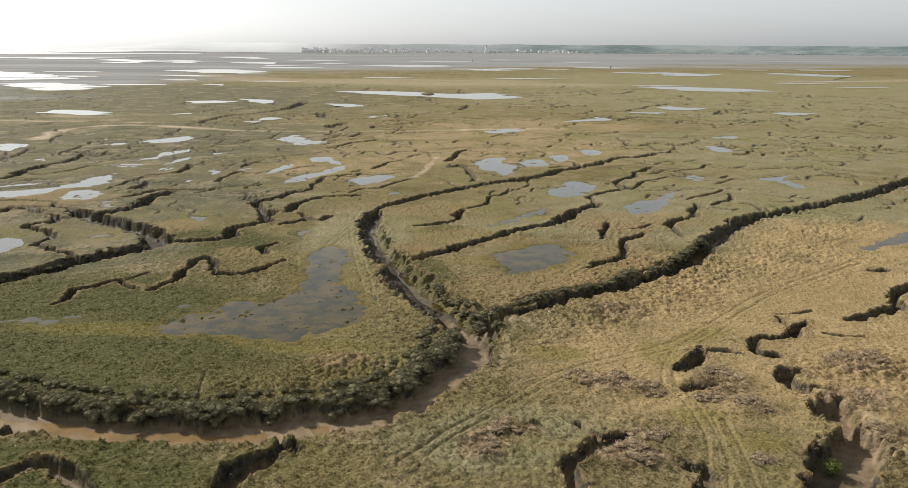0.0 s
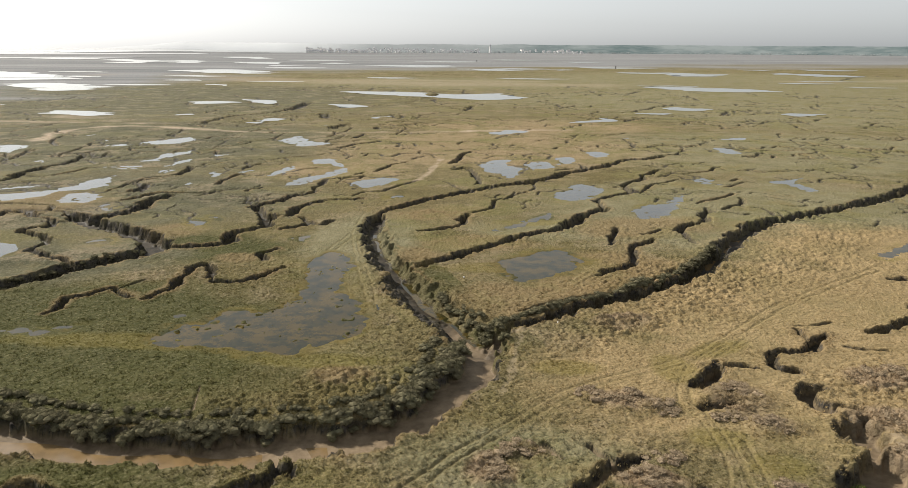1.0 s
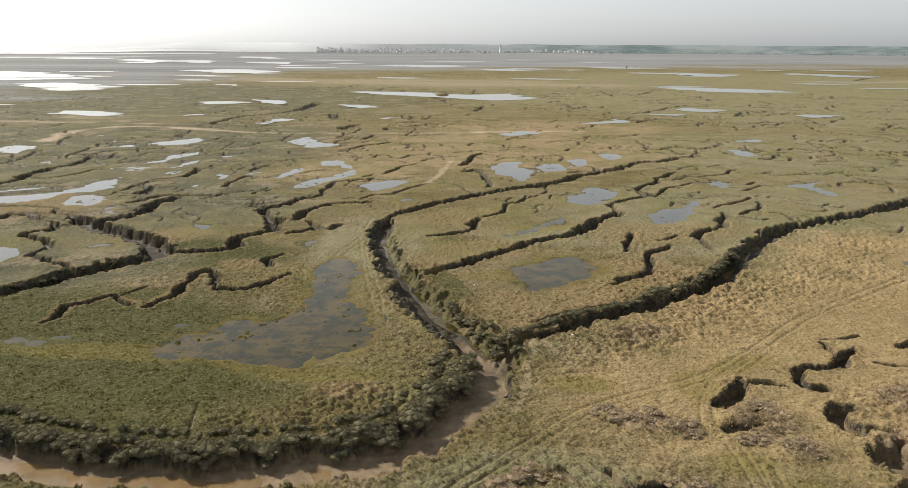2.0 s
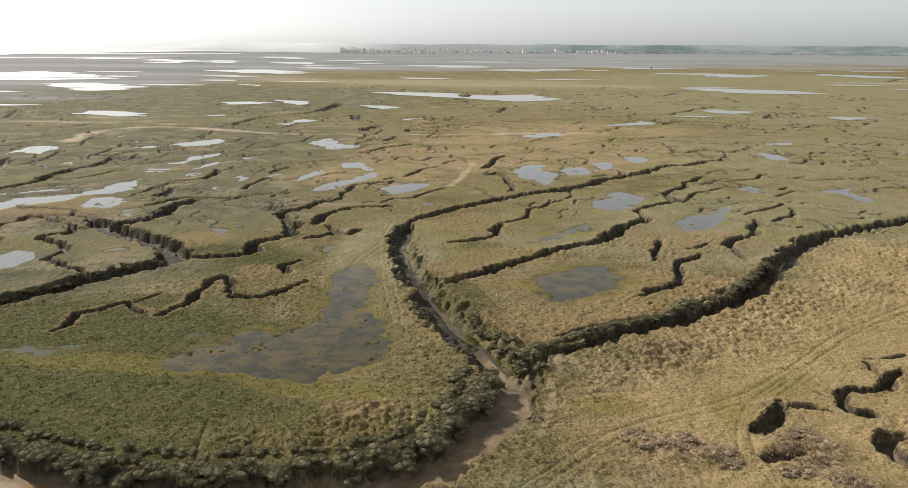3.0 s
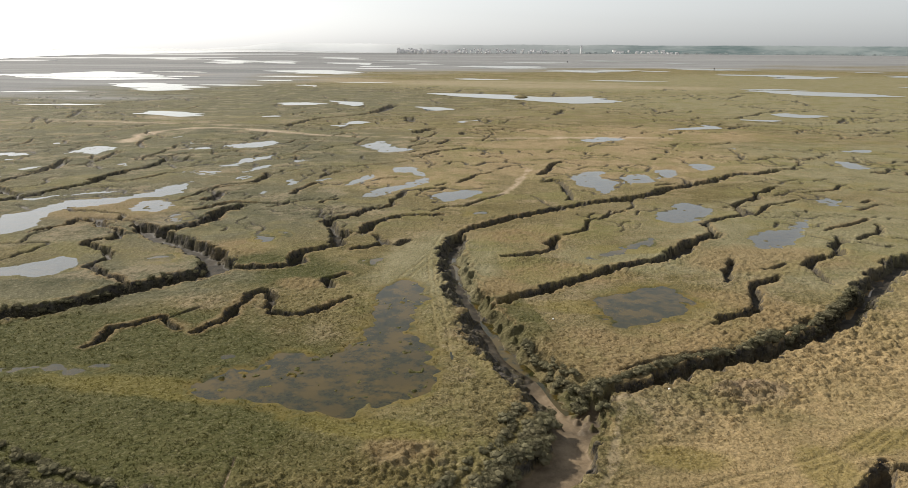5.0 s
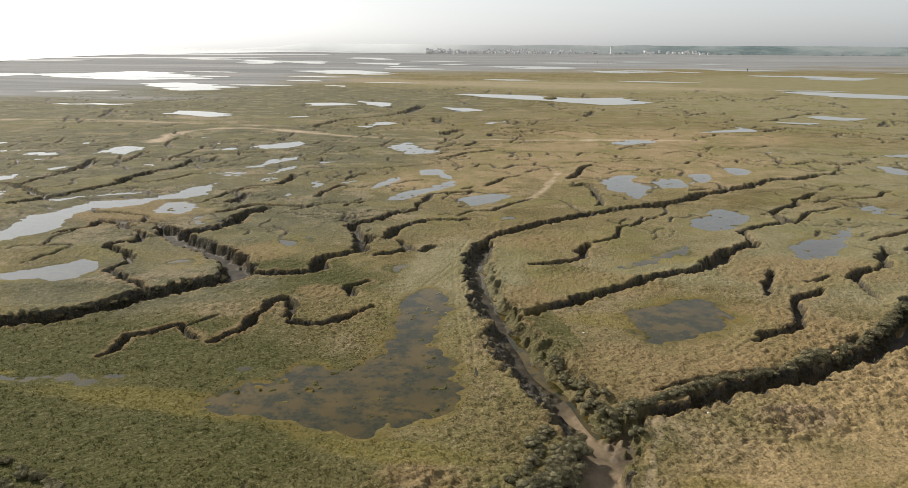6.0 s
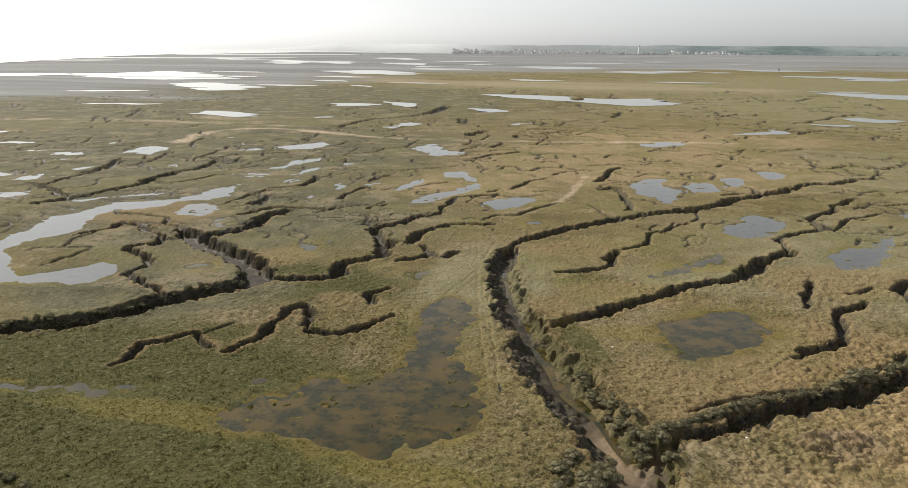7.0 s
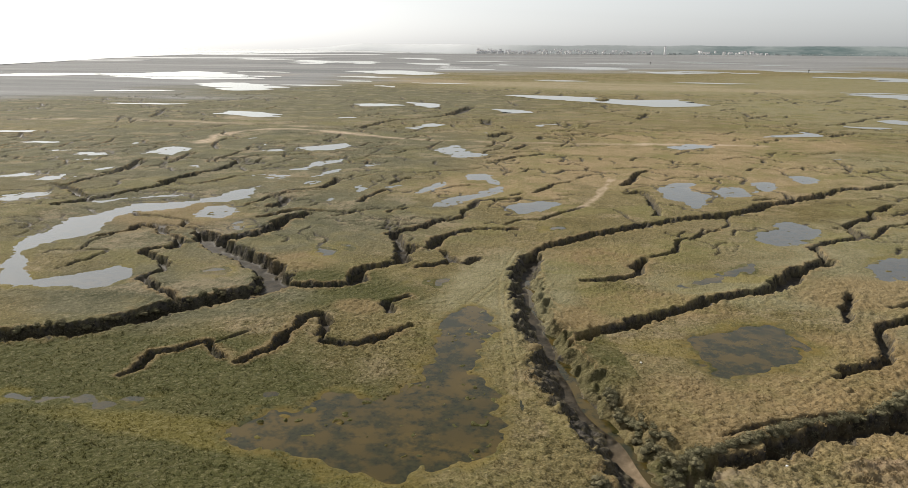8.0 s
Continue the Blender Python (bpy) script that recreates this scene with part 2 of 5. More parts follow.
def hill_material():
    """Wooded hills, haze put into the colour: palest at the seaward end, woods further along."""
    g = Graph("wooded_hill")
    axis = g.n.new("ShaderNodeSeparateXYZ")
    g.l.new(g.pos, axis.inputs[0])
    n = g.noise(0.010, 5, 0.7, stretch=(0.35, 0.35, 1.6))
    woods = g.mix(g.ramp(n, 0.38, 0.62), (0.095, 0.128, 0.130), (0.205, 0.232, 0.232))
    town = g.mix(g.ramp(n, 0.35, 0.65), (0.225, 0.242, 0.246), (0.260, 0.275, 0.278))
    # haze painted as near-white colour, fading out along x
    hazed_end = g.mix(g.ramp(n, 0.35, 0.65), (0.530, 0.540, 0.545), (0.570, 0.580, 0.585))
    col = g.mix(g.ramp(axis.outputs[0], -1100.0, -500.0), hazed_end, town)
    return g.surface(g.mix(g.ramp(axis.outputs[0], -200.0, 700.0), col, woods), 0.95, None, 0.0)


M_GROUND = ground_material()
M_WATER = murky_water()
M_STREAM = plain("muddy_water", (0.190, 0.125, 0.058), (0.130, 0.088, 0.042), 0.6, 0.22, 0.05)
M_FAR_WATER = water_material("open_pool", (0.30, 0.30, 0.28), 0.06)
M_SEA = water_material("tidal_water", (0.45, 0.45, 0.42), 0.25)
M_MUD = plain("bare_mud", (0.46, 0.46, 0.46), (0.36, 0.36, 0.36), 0.01, 0.7)
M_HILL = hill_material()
M_GRASS = grass_material()
M_PURSLANE = leaf_material("purslane_leaf", (0.100, 0.094, 0.054), (0.158, 0.144, 0.088), (0.140, 0.122, 0.076))
M_HEATH = leaf_material("dry_heath", (0.215, 0.166, 0.108), (0.345, 0.268, 0.178), (0.285, 0.222, 0.146))
M_BANK = leaf_material("bank_leaf", (0.060, 0.056, 0.036), (0.140, 0.124, 0.080), (0.110, 0.096, 0.062))
M_SHRUB = leaf_material("shrub_leaf", (0.060, 0.085, 0.020), (0.150, 0.180, 0.050), (0.110, 0.130, 0.040))
M_TWIG = plain("dead_twig", (0.120, 0.090, 0.060), (0.060, 0.045, 0.030), 4.0)
M_WALL = plain("pale_render", (0.88, 0.86, 0.83), (0.80, 0.78, 0.75), 0.3)
M_ROOF = plain("slate_roof", (0.44, 0.44, 0.45), (0.36, 0.36, 0.37), 0.3)
M_TILE = plain("tile_roof", (0.36, 0.22, 0.17), (0.26, 0.16, 0.12), 0.3)
M_PANE = plain("grey_pane", (0.30, 0.32, 0.34), (0.22, 0.24, 0.26), 0.5, 0.2)
M_DARK = plain("tarred_wood", (0.06, 0.05, 0.04), (0.03, 0.03, 0.025), 1.0)
M_WHITE = plain("white_plastic", (0.80, 0.80, 0.78), (0.70, 0.70, 0.68), 3.0, 0.4)
M_TREE = leaf_material("far_tree", (0.320, 0.350, 0.345), (0.420, 0.450, 0.440), (0.420, 0.450, 0.445))

# ---- plan of the marsh: creeks (width, depth, line), ponds (depth, shore), sand, tracks ----
CREEKS, POOLS, SANDS, TRACKS = [], [], [], []


def creek(width, depth, line, bed=0.18):
    CREEKS.append((width, depth, line, bed))


def pond(depth, shore):
    POOLS.append((depth, shore))


def sand_strip(width, dry, line):
    SANDS.append((width, dry, line))


def wheel_track(gauge, line):
    TRACKS.append((gauge, line))


creek(3.6, 1.3, [(67.7, 220.4), (62.2, 218.8), (58.8, 215.2), (51.1, 209.3), (44.9, 203.8), (35.7, 192.9), (25.4, 180.7), (16.4, 171.2), (8.4, 164.5), (3.4, 160.9), (-1.4, 156.4), (-5.9, 150.9), (-9.0, 146.5), (-12.0, 141.8), (-14.1, 136.5), (-15.5, 131.7)])
creek(5.2, 1.7, [(-15.5, 131.7), (-15.0, 125.8), (-13.9, 118.9), (-12.2, 112.0), (-9.6, 103.5), (-8.0, 99.3), (-6.6, 95.0), (-4.8, 90.0), (-2.8, 86.0), (-0.8, 81.6), (0.8, 77.9), (2.1, 74.9)], bed=0.10)
creek(5.0, 1.3, [(2.9, 75.2), (2.0, 70.3), (0.9, 66.6), (-0.9, 63.3), (-2.6, 60.2), (-4.2, 58.2)], bed=0.45)
creek(5.2, 1.15, [(-4.2, 58.2), (-6.4, 56.4), (-9.0, 55.2), (-11.2, 54.5), (-13.6, 53.9), (-17.2, 53.2), (-21.0, 53.0), (-25.2, 53.0), (-29.0, 53.6), (-33.1, 54.3), (-35.6, 54.8), (-38.7, 55.7), (-43.5, 57.6), (-49.0, 59.6)], bed=0.55)
creek(3.9, 1.6, [(3.4, 76.6), (6.2, 79.4), (9.5, 82.0), (13.0, 84.6), (16.7, 87.3), (20.9, 89.6), (25.4, 92.7), (29.7, 96.7), (33.9, 101.3), (38.3, 107.6), (43.0, 115.1), (48.5, 123.3), (55.3, 130.6), (62.3, 135.7), (69.4, 140.1), (76.6, 145.3), (84.0, 150.3), (89.8, 154.3), (98.0, 161.9), (108.6, 171.2), (124.9, 185.3), (143.1, 198.6)], bed=0.12)
creek(2.8, 1.4, [(-6.7, 100.8), (-4.9, 103.8), (-2.8, 105.5), (-0.5, 107.6), (2.0, 111.4), (4.6, 114.2), (7.7, 116.9), (11.5, 120.8), (16.4, 124.0), (19.4, 127.1)])
creek(3.4, 1.4, [(19.4, 127.1), (21.2, 132.2), (22.7, 136.5), (24.9, 139.7), (27.6, 141.7), (28.9, 142.8)])
creek(2.2, 1.1, [(28.9, 142.8), (29.0, 147.1), (28.4, 151.0), (30.6, 153.9), (34.1, 156.9), (37.8, 159.6), (37.6, 163.7), (37.3, 168.6), (40.0, 172.2), (44.8, 176.1), (45.1, 181.9), (48.9, 186.9), (53.1, 190.6)])
creek(2.2, 1.2, [(-6.6, 123.3), (-2.9, 124.7), (-0.3, 126.4), (1.2, 129.2), (1.4, 133.3), (1.9, 136.7)])
creek(1.4, 0.9, [(1.9, 136.7), (4.2, 139.1), (6.2, 142.5), (7.3, 147.5), (8.2, 150.2), (10.6, 152.0), (12.0, 155.9), (14.7, 159.1)])
creek(2.0, 1.1, [(19.4, 98.5), (21.7, 100.9), (23.9, 103.0), (25.4, 105.0), (26.3, 108.1), (26.6, 111.8), (27.9, 114.8), (30.0, 116.8), (32.2, 118.5)])
creek(1.5, 0.9, [(24.2, 115.1), (25.5, 119.2), (26.8, 123.6), (27.8, 126.4)])
creek(1.2, 0.7, [(31.2, 121.9), (32.8, 123.1), (34.9, 125.0)])
creek(2.2, 1.1, [(38.5, 116.3), (38.3, 120.9), (38.3, 124.2), (40.2, 127.6), (43.0, 130.4), (45.8, 133.7), (46.1, 137.4), (48.5, 139.7), (48.7, 143.3)])
creek(1.4, 0.8, [(51.9, 142.2), (54.6, 144.7), (57.7, 148.8), (59.8, 154.5)])
creek(1.2, 0.7, [(48.5, 147.9), (50.9, 150.6), (53.9, 152.9), (57.4, 156.4), (60.3, 160.0)])
creek(1.2, 0.7, [(61.2, 167.2), (65.2, 170.1)])
creek(1.2, 0.7, [(64.6, 174.6), (67.9, 177.7)])
creek(1.4, 0.8, [(40.1, 160.4), (42.9, 165.4), (45.1, 169.4), (48.3, 171.7), (52.7, 175.5)])
creek(1.2, 0.7, [(55.7, 184.5), (60.6, 186.5), (64.8, 189.3), (67.7, 193.7), (70.1, 196.5)])
creek(1.0, 0.6, [(72.8, 190.9), (76.3, 191.3), (77.1, 188.2), (83.1, 189.6), (89.2, 191.8), (98.0, 195.1)])
creek(1.6, 0.8, [(84.8, 214.9), (90.2, 219.6)])
creek(0.8, 0.4, [(90.2, 219.6), (98.9, 221.6), (106.2, 217.1)])
creek(2.4, 1.2, [(3.9, 223.8), (1.6, 217.8), (0.3, 210.0), (-1.6, 203.7), (-2.3, 199.8)])
creek(2.2, 1.1, [(-1.4, 188.3), (1.4, 192.0), (3.0, 183.8), (3.7, 176.3), (4.6, 168.0)])
creek(0.9, 0.4, [(6.2, 218.3), (13.0, 221.3), (21.0, 218.7), (25.7, 213.8)])
creek(5.0, 1.6, [(-73.1, 84.1), (-70.1, 85.6), (-67.4, 87.4), (-64.2, 88.8), (-60.7, 90.9), (-58.2, 93.3), (-56.5, 96.2), (-55.2, 99.4), (-53.4, 102.0), (-51.1, 104.8), (-49.0, 107.0), (-47.5, 109.6), (-47.4, 112.4), (-49.4, 116.0), (-52.2, 118.7), (-55.3, 121.6), (-58.6, 123.4), (-62.5, 126.1), (-66.4, 129.2), (-70.2, 132.5), (-72.2, 134.0)])
creek(3.8, 1.6, [(-66.8, 129.8), (-65.4, 132.5), (-63.4, 134.7), (-61.9, 137.6), (-62.3, 141.4), (-62.5, 146.0), (-62.1, 149.6), (-61.5, 152.3)])
creek(2.0, 0.9, [(-68.4, 147.9), (-67.5, 150.7), (-65.9, 153.3), (-64.1, 155.4), (-58.5, 155.3), (-53.6, 155.0)])
creek(2.6, 1.0, [(-70.8, 157.0), (-70.4, 160.6), (-70.6, 164.3)])
creek(1.4, 0.7, [(-76.0, 157.3), (-75.5, 161.7), (-75.4, 165.5), (-74.5, 170.4), (-71.7, 173.3), (-67.3, 175.9)])
creek(3.0, 1.5, [(-46.9, 111.2), (-44.2, 112.2), (-40.9, 112.3), (-37.8, 114.1), (-37.9, 117.8), (-37.0, 121.5), (-34.9, 123.5), (-33.9, 125.9), (-34.6, 130.3), (-35.8, 135.0)])
creek(2.8, 1.3, [(-33.4, 125.3), (-33.7, 129.2), (-35.8, 134.9), (-38.7, 141.2), (-37.7, 145.3), (-36.8, 149.6), (-35.1, 153.1), (-32.1, 154.5), (-31.0, 158.2)])
creek(2.2, 1.0, [(-31.0, 158.2), (-32.4, 163.1), (-31.8, 166.4), (-31.7, 172.7), (-29.4, 175.2), (-25.5, 176.3), (-23.4, 178.8)])
creek(3.0, 1.2, [(-31.4, 134.5), (-31.1, 139.0), (-29.6, 143.0), (-27.3, 147.3), (-23.9, 149.7), (-20.7, 150.0)])
creek(1.2, 0.7, [(-22.4, 153.8), (-20.5, 157.4), (-16.6, 159.0), (-15.9, 161.5), (-12.6, 167.0), (-9.4, 172.1)])
creek(2.2, 1.0, [(-30.4, 123.7), (-28.0, 126.2), (-26.3, 128.7), (-24.2, 128.1), (-22.7, 130.6)])
creek(1.6, 0.7, [(-29.0, 133.0), (-26.8, 129.8)])
creek(2.2, 1.2, [(-87.6, 126.7), (-86.0, 130.3), (-84.9, 132.7), (-85.4, 135.7), (-84.2, 137.4), (-81.3, 135.9), (-78.2, 132.4), (-75.3, 131.1), (-72.8, 129.0), (-71.3, 125.6), (-72.8, 123.4), (-73.3, 120.5), (-70.3, 118.3), (-67.3, 116.3), (-65.9, 113.6), (-66.5, 110.9), (-65.8, 108.9), (-63.2, 107.5), (-60.2, 105.8), (-57.0, 103.3), (-54.3, 101.8)])
creek(1.2, 0.6, [(-94.1, 146.2), (-94.6, 148.3), (-91.8, 150.7), (-89.7, 152.4)])
creek(1.4, 0.7, [(-94.1, 146.2), (-90.5, 143.5), (-86.7, 143.5), (-82.7, 142.1), (-79.6, 141.4), (-78.0, 137.7), (-75.1, 136.2), (-71.5, 133.8)])
creek(1.35, 1.0, [(-48.1, 82.2), (-47.7, 84.0), (-48.1, 85.9), (-48.4, 87.4), (-46.8, 88.6), (-45.7, 90.3), (-44.9, 91.6), (-43.2, 90.1), (-40.8, 88.3)], bed=0.05)
creek(0.7, 0.5, [(-43.8, 91.6), (-43.0, 93.6), (-42.0, 95.5)])
creek(1.6, 1.1, [(-38.5, 87.4), (-37.8, 90.1), (-37.1, 92.6), (-37.6, 95.2), (-37.4, 97.9), (-37.6, 100.7), (-36.4, 102.0), (-34.9, 101.2), (-34.2, 98.5), (-33.5, 96.2), (-31.5, 94.7), (-29.3, 94.9), (-27.8, 96.2), (-26.6, 98.2), (-25.8, 100.1), (-24.9, 101.8)], bed=0.05)
creek(1.6, 1.0, [(-28.3, 111.2), (-29.1, 109.4), (-29.9, 108.0), (-28.5, 105.4)], bed=0.05)
creek(3.6, 1.2, [(-114.3, 145.4), (-110.8, 150.4), (-109.2, 158.8), (-108.1, 165.1), (-106.6, 171.1), (-108.1, 178.1), (-108.0, 187.8), (-105.1, 193.7), (-106.8, 202.8), (-110.3, 212.5)])
creek(1.8, 0.8, [(-110.3, 212.5), (-109.7, 217.3), (-108.4, 222.5), (-101.0, 225.9), (-93.9, 230.7), (-87.1, 237.1), (-80.8, 240.7)])
creek(1.6, 0.8, [(-98.1, 175.9), (-97.1, 181.8), (-95.7, 186.3), (-93.3, 188.4)])
creek(2.2, 0.9, [(-130.2, 180.1), (-128.7, 186.5), (-127.6, 189.4), (-130.9, 197.0), (-132.3, 202.2)])
creek(1.5, 0.7, [(-125.4, 195.6), (-124.4, 203.0), (-127.1, 213.0), (-128.5, 221.5)])
creek(1.5, 0.7, [(-106.7, 175.8), (-103.5, 175.4), (-99.3, 173.4)])
creek(2.0, 0.8, [(-127, 231), (-134, 241), (-137, 248), (-139, 258)])
creek(1.5, 0.7, [(-163, 266), (-165, 274), (-163, 282), (-164, 298)])
creek(1.5, 0.7, [(-55.1, 164.8), (-55.2, 171.8), (-53.8, 178.1), (-52.4, 181.4)])
creek(1.5, 0.7, [(-55.2, 186.1), (-55.2, 192.4), (-52.9, 196.4)])
creek(1.2, 0.6, [(-52.8, 200.3), (-50.9, 206.6), (-44.2, 211.7), (-38.8, 217.9)])
creek(1.2, 0.6, [(-44.3, 179.0), (-41.8, 186.7), (-36.1, 190.7)])
creek(1.2, 0.6, [(-55.4, 152.3), (-52.3, 157.3), (-48.7, 161.5)])
creek(1.4, 0.7, [(-46.3, 157.9), (-46.4, 160.4), (-43.9, 162.6)])
creek(2.2, 1.0, [(-39.9, 228.8), (-36.1, 233.2), (-33.6, 240.3), (-28.2, 245.3), (-26.7, 248.4)])
creek(2.6, 1.0, [(-37, 255), (-35, 269)])
creek(1.5, 0.8, [(-21.4, 184.6), (-19.7, 188.9), (-18.2, 196.2), (-14.4, 201.4)])
creek(1.2, 0.6, [(-25.8, 180.9), (-24.1, 183.5)])
creek(1.0, 0.5, [(-73.3, 200.1), (-69.7, 203.6), (-65.4, 205.1)])
creek(1.2, 0.6, [(-70.4, 184.6), (-69.1, 189.1), (-65.2, 195.1), (-63.7, 198.1)])
creek(2.6, 1.0, [(-68.6, 178.1), (-68.9, 182.2), (-70.1, 189.9)])
creek(1.4, 0.7, [(-79.4, 169.4), (-75.5, 169.8), (-74.4, 173.6), (-71.4, 176.3), (-68.2, 179.8)])
creek(2.5, 0.9, [(-70.8, 156.8), (-70.1, 159.4), (-71.1, 164.6)])
creek(1.2, 0.6, [(-82, 247), (-80, 251), (-76, 259)])
creek(1.2, 0.6, [(-67, 247), (-64, 255), (-64, 269)])
creek(7, 1.6, [(-87, 374), (-86, 393), (-87, 427)])
creek(4, 1.2, [(-106, 305), (-106, 323), (-103, 337), (-92, 357), (-87, 374)])
creek(6, 1.4, [(-66, 354), (-59, 332)])
creek(6, 1.4, [(-49, 288), (-47, 305)])
creek(4, 1.2, [(4, 377), (7, 411)])
creek(3, 1.0, [(-32, 284), (-31, 294), (-23, 291)])
creek(2.6, 1.0, [(-131.7, 167.1), (-127.8, 165.9), (-128.5, 172.0), (-128.5, 177.1), (-128.5, 183.3), (-131.1, 192.3), (-134.7, 202.0), (-135.8, 206.2)])
creek(3.0, 1.0, [(-130.7, 167.4), (-123.9, 162.5), (-116.0, 157.7), (-113.0, 156.5)])
creek(1.5, 0.7, [(-126.8, 193.5), (-124.4, 199.4), (-126.4, 207.8), (-128.3, 215.7), (-130.6, 222.8)])
creek(1.5, 0.7, [(-170, 227), (-171, 236), (-175, 245), (-176, 250)])
creek(2.2, 0.8, [(-210, 240), (-220, 253), (-226, 263)])
creek(3.5, 1.0, [(-215, 322), (-228, 348), (-237, 368)])
creek(3, 0.8, [(-307, 345), (-299, 365), (-291, 396), (-286, 408), (-256, 379), (-234, 378)])
creek(3, 0.8, [(-249, 400), (-243, 422), (-238, 447), (-243, 469)])
creek(2.5, 0.8, [(-169, 285), (-166, 293), (-163, 302)])
creek(0.9, 0.45, [(-87.9, 115.7), (-88.6, 118.6), (-86.5, 119.5), (-82.7, 119.4), (-80.2, 120.8)])
creek(0.9, 0.45, [(-80.0, 110.0), (-79.7, 114.3), (-79.4, 117.9), (-79.9, 120.5)])
creek(0.9, 0.45, [(-84.2, 119.7), (-86.0, 124.7), (-85.9, 129.1)])
creek(2.0, 1.3, [(22.3, 65.2), (23.6, 66.0), (24.7, 68.0), (25.9, 69.3)], bed=0.15)
creek(1.1, 0.7, [(25.9, 69.3), (28.1, 69.6), (29.9, 68.9)], bed=0.15)
creek(1.2, 0.8, [(21.5, 60.6), (23.0, 61.1), (24.6, 61.8)], bed=0.15)
creek(1.0, 0.7, [(38.0, 79.4), (37.9, 77.2), (37.8, 75.8)], bed=0.15)
creek(0.5, 0.4, [(38.1, 80.5), (40.3, 80.8), (43.1, 82.0)], bed=0.15)
creek(1.6, 1.1, [(40.7, 77.9), (38.8, 76.6), (37.1, 74.0), (35.2, 73.3), (33.2, 73.0), (31.9, 71.7), (31.4, 69.8), (32.0, 68.7), (33.0, 68.5)], bed=0.15)
creek(1.9, 1.2, [(33.4, 64.8), (32.3, 64.8), (31.6, 63.2), (31.8, 61.9), (32.3, 60.9)], bed=0.15)
creek(0.9, 0.6, [(32.3, 60.9), (33.7, 61.3), (35.0, 60.7)], bed=0.15)
creek(4.0, 1.5, [(33.4, 57.5), (33.1, 56.0)])
creek(1.7, 1.3, [(33.1, 56.0), (32.8, 54.2), (32.6, 52.6)], bed=0.15)
creek(5.2, 1.7, [(32.9, 52.6), (31.0, 50.1), (29.0, 47.5), (27.1, 44.7), (25.2, 41.5), (23.9, 38.1)])
creek(2.0, 1.2, [(46.4, 78.8), (48.7, 80.1), (51.8, 81.9), (54.2, 83.4), (56.0, 87.1), (58.5, 89.9), (61.5, 91.9), (66.7, 95.0)], bed=0.15)
creek(1.7, 0.9, [(59.6, 98.1), (61.8, 98.7)], bed=0.15)
creek(0.7, 0.5, [(41.0, 74.6), (42.3, 74.0), (44.9, 73.5)], bed=0.15)
creek(1.4, 1.2, [(8.9, 43.9), (8.8, 46.3), (8.7, 48.1), (9.7, 49.4), (11.3, 50.7), (12.5, 51.6), (14.1, 52.3)], bed=0.05)
creek(0.7, 0.5, [(10.4, 54.4), (11.1, 53.0), (12.0, 51.9)], bed=0.15)
creek(0.7, 0.5, [(6.8, 54.5), (7.4, 53.6), (7.9, 52.5)], bed=0.15)
creek(1.6, 1.0, [(17.8, 48.2), (18.5, 47.4), (18.7, 46.4), (17.7, 44.8)], bed=0.15)
creek(2.5, 1.5, [(-12.8, 50.6), (-13.8, 49.1), (-14.9, 47.8), (-16.0, 46.4), (-16.4, 44.3), (-16.6, 41.7)], bed=0.15)
creek(1.7, 1.0, [(-33.8, 45.1), (-32.6, 45.8), (-31.9, 46.9), (-31.1, 47.7), (-29.8, 47.8), (-28.3, 46.7), (-26.8, 45.3), (-25.2, 43.5)], bed=0.15)
creek(0.4, 0.25, [(-17.0, 62.2), (-15.4, 58.2)], bed=0.15)
creek(0.4, 0.22, [(-23.8, 64.0), (-22.3, 57.0)], bed=0.15)
creek(3, 1.0, [(82, 371), (92, 382), (107, 407), (129, 436)])
creek(4, 1.0, [(73, 324), (83, 341)])
creek(4, 1.0, [(121, 535), (138, 567)])
creek(3, 0.9, [(126, 357), (140, 386)])
creek(3, 0.9, [(225, 492), (238, 506)])
creek(3, 0.9, [(160, 332), (169, 344)])
creek(3, 0.9, [(53, 395), (66, 417)])
creek(3, 0.9, [(47, 444), (56, 460)])
creek(6, 1.4, [(416, 815), (506, 935), (592, 970)])
creek(2.0, 0.8, [(58, 258), (58, 236), (66, 241), (71, 240)])
creek(1.5, 0.7, [(84.3, 216.5), (88.8, 219.2), (93.2, 225.9)])
creek(0.9, 0.5, [(7.1, 84.2), (10.1, 86.6), (13.6, 88.6), (17.7, 90.3), (21.8, 92.1)], bed=0.1)
creek(1.3, 0.6, [(24.6, 96.1), (27.9, 98.4), (30.9, 101.9)], bed=0.1)
creek(7.6, 1.6, [(-7.0, 95.5), (-5.0, 90.4), (-2.6, 86.0), (-0.6, 81.6), (1.2, 77.4)], bed=0.08)
SEA = [(-760, 560), (-930, 830), (-1108, 1217), (-1155, 1342), (-1302, 1664), (-1454, 2032), (-1527, 2458), (-1441, 2920), (-1340, 3260), (-1182, 3380), (-891, 3540), (-532, 3740), (-120, 3960), (328, 4228)]

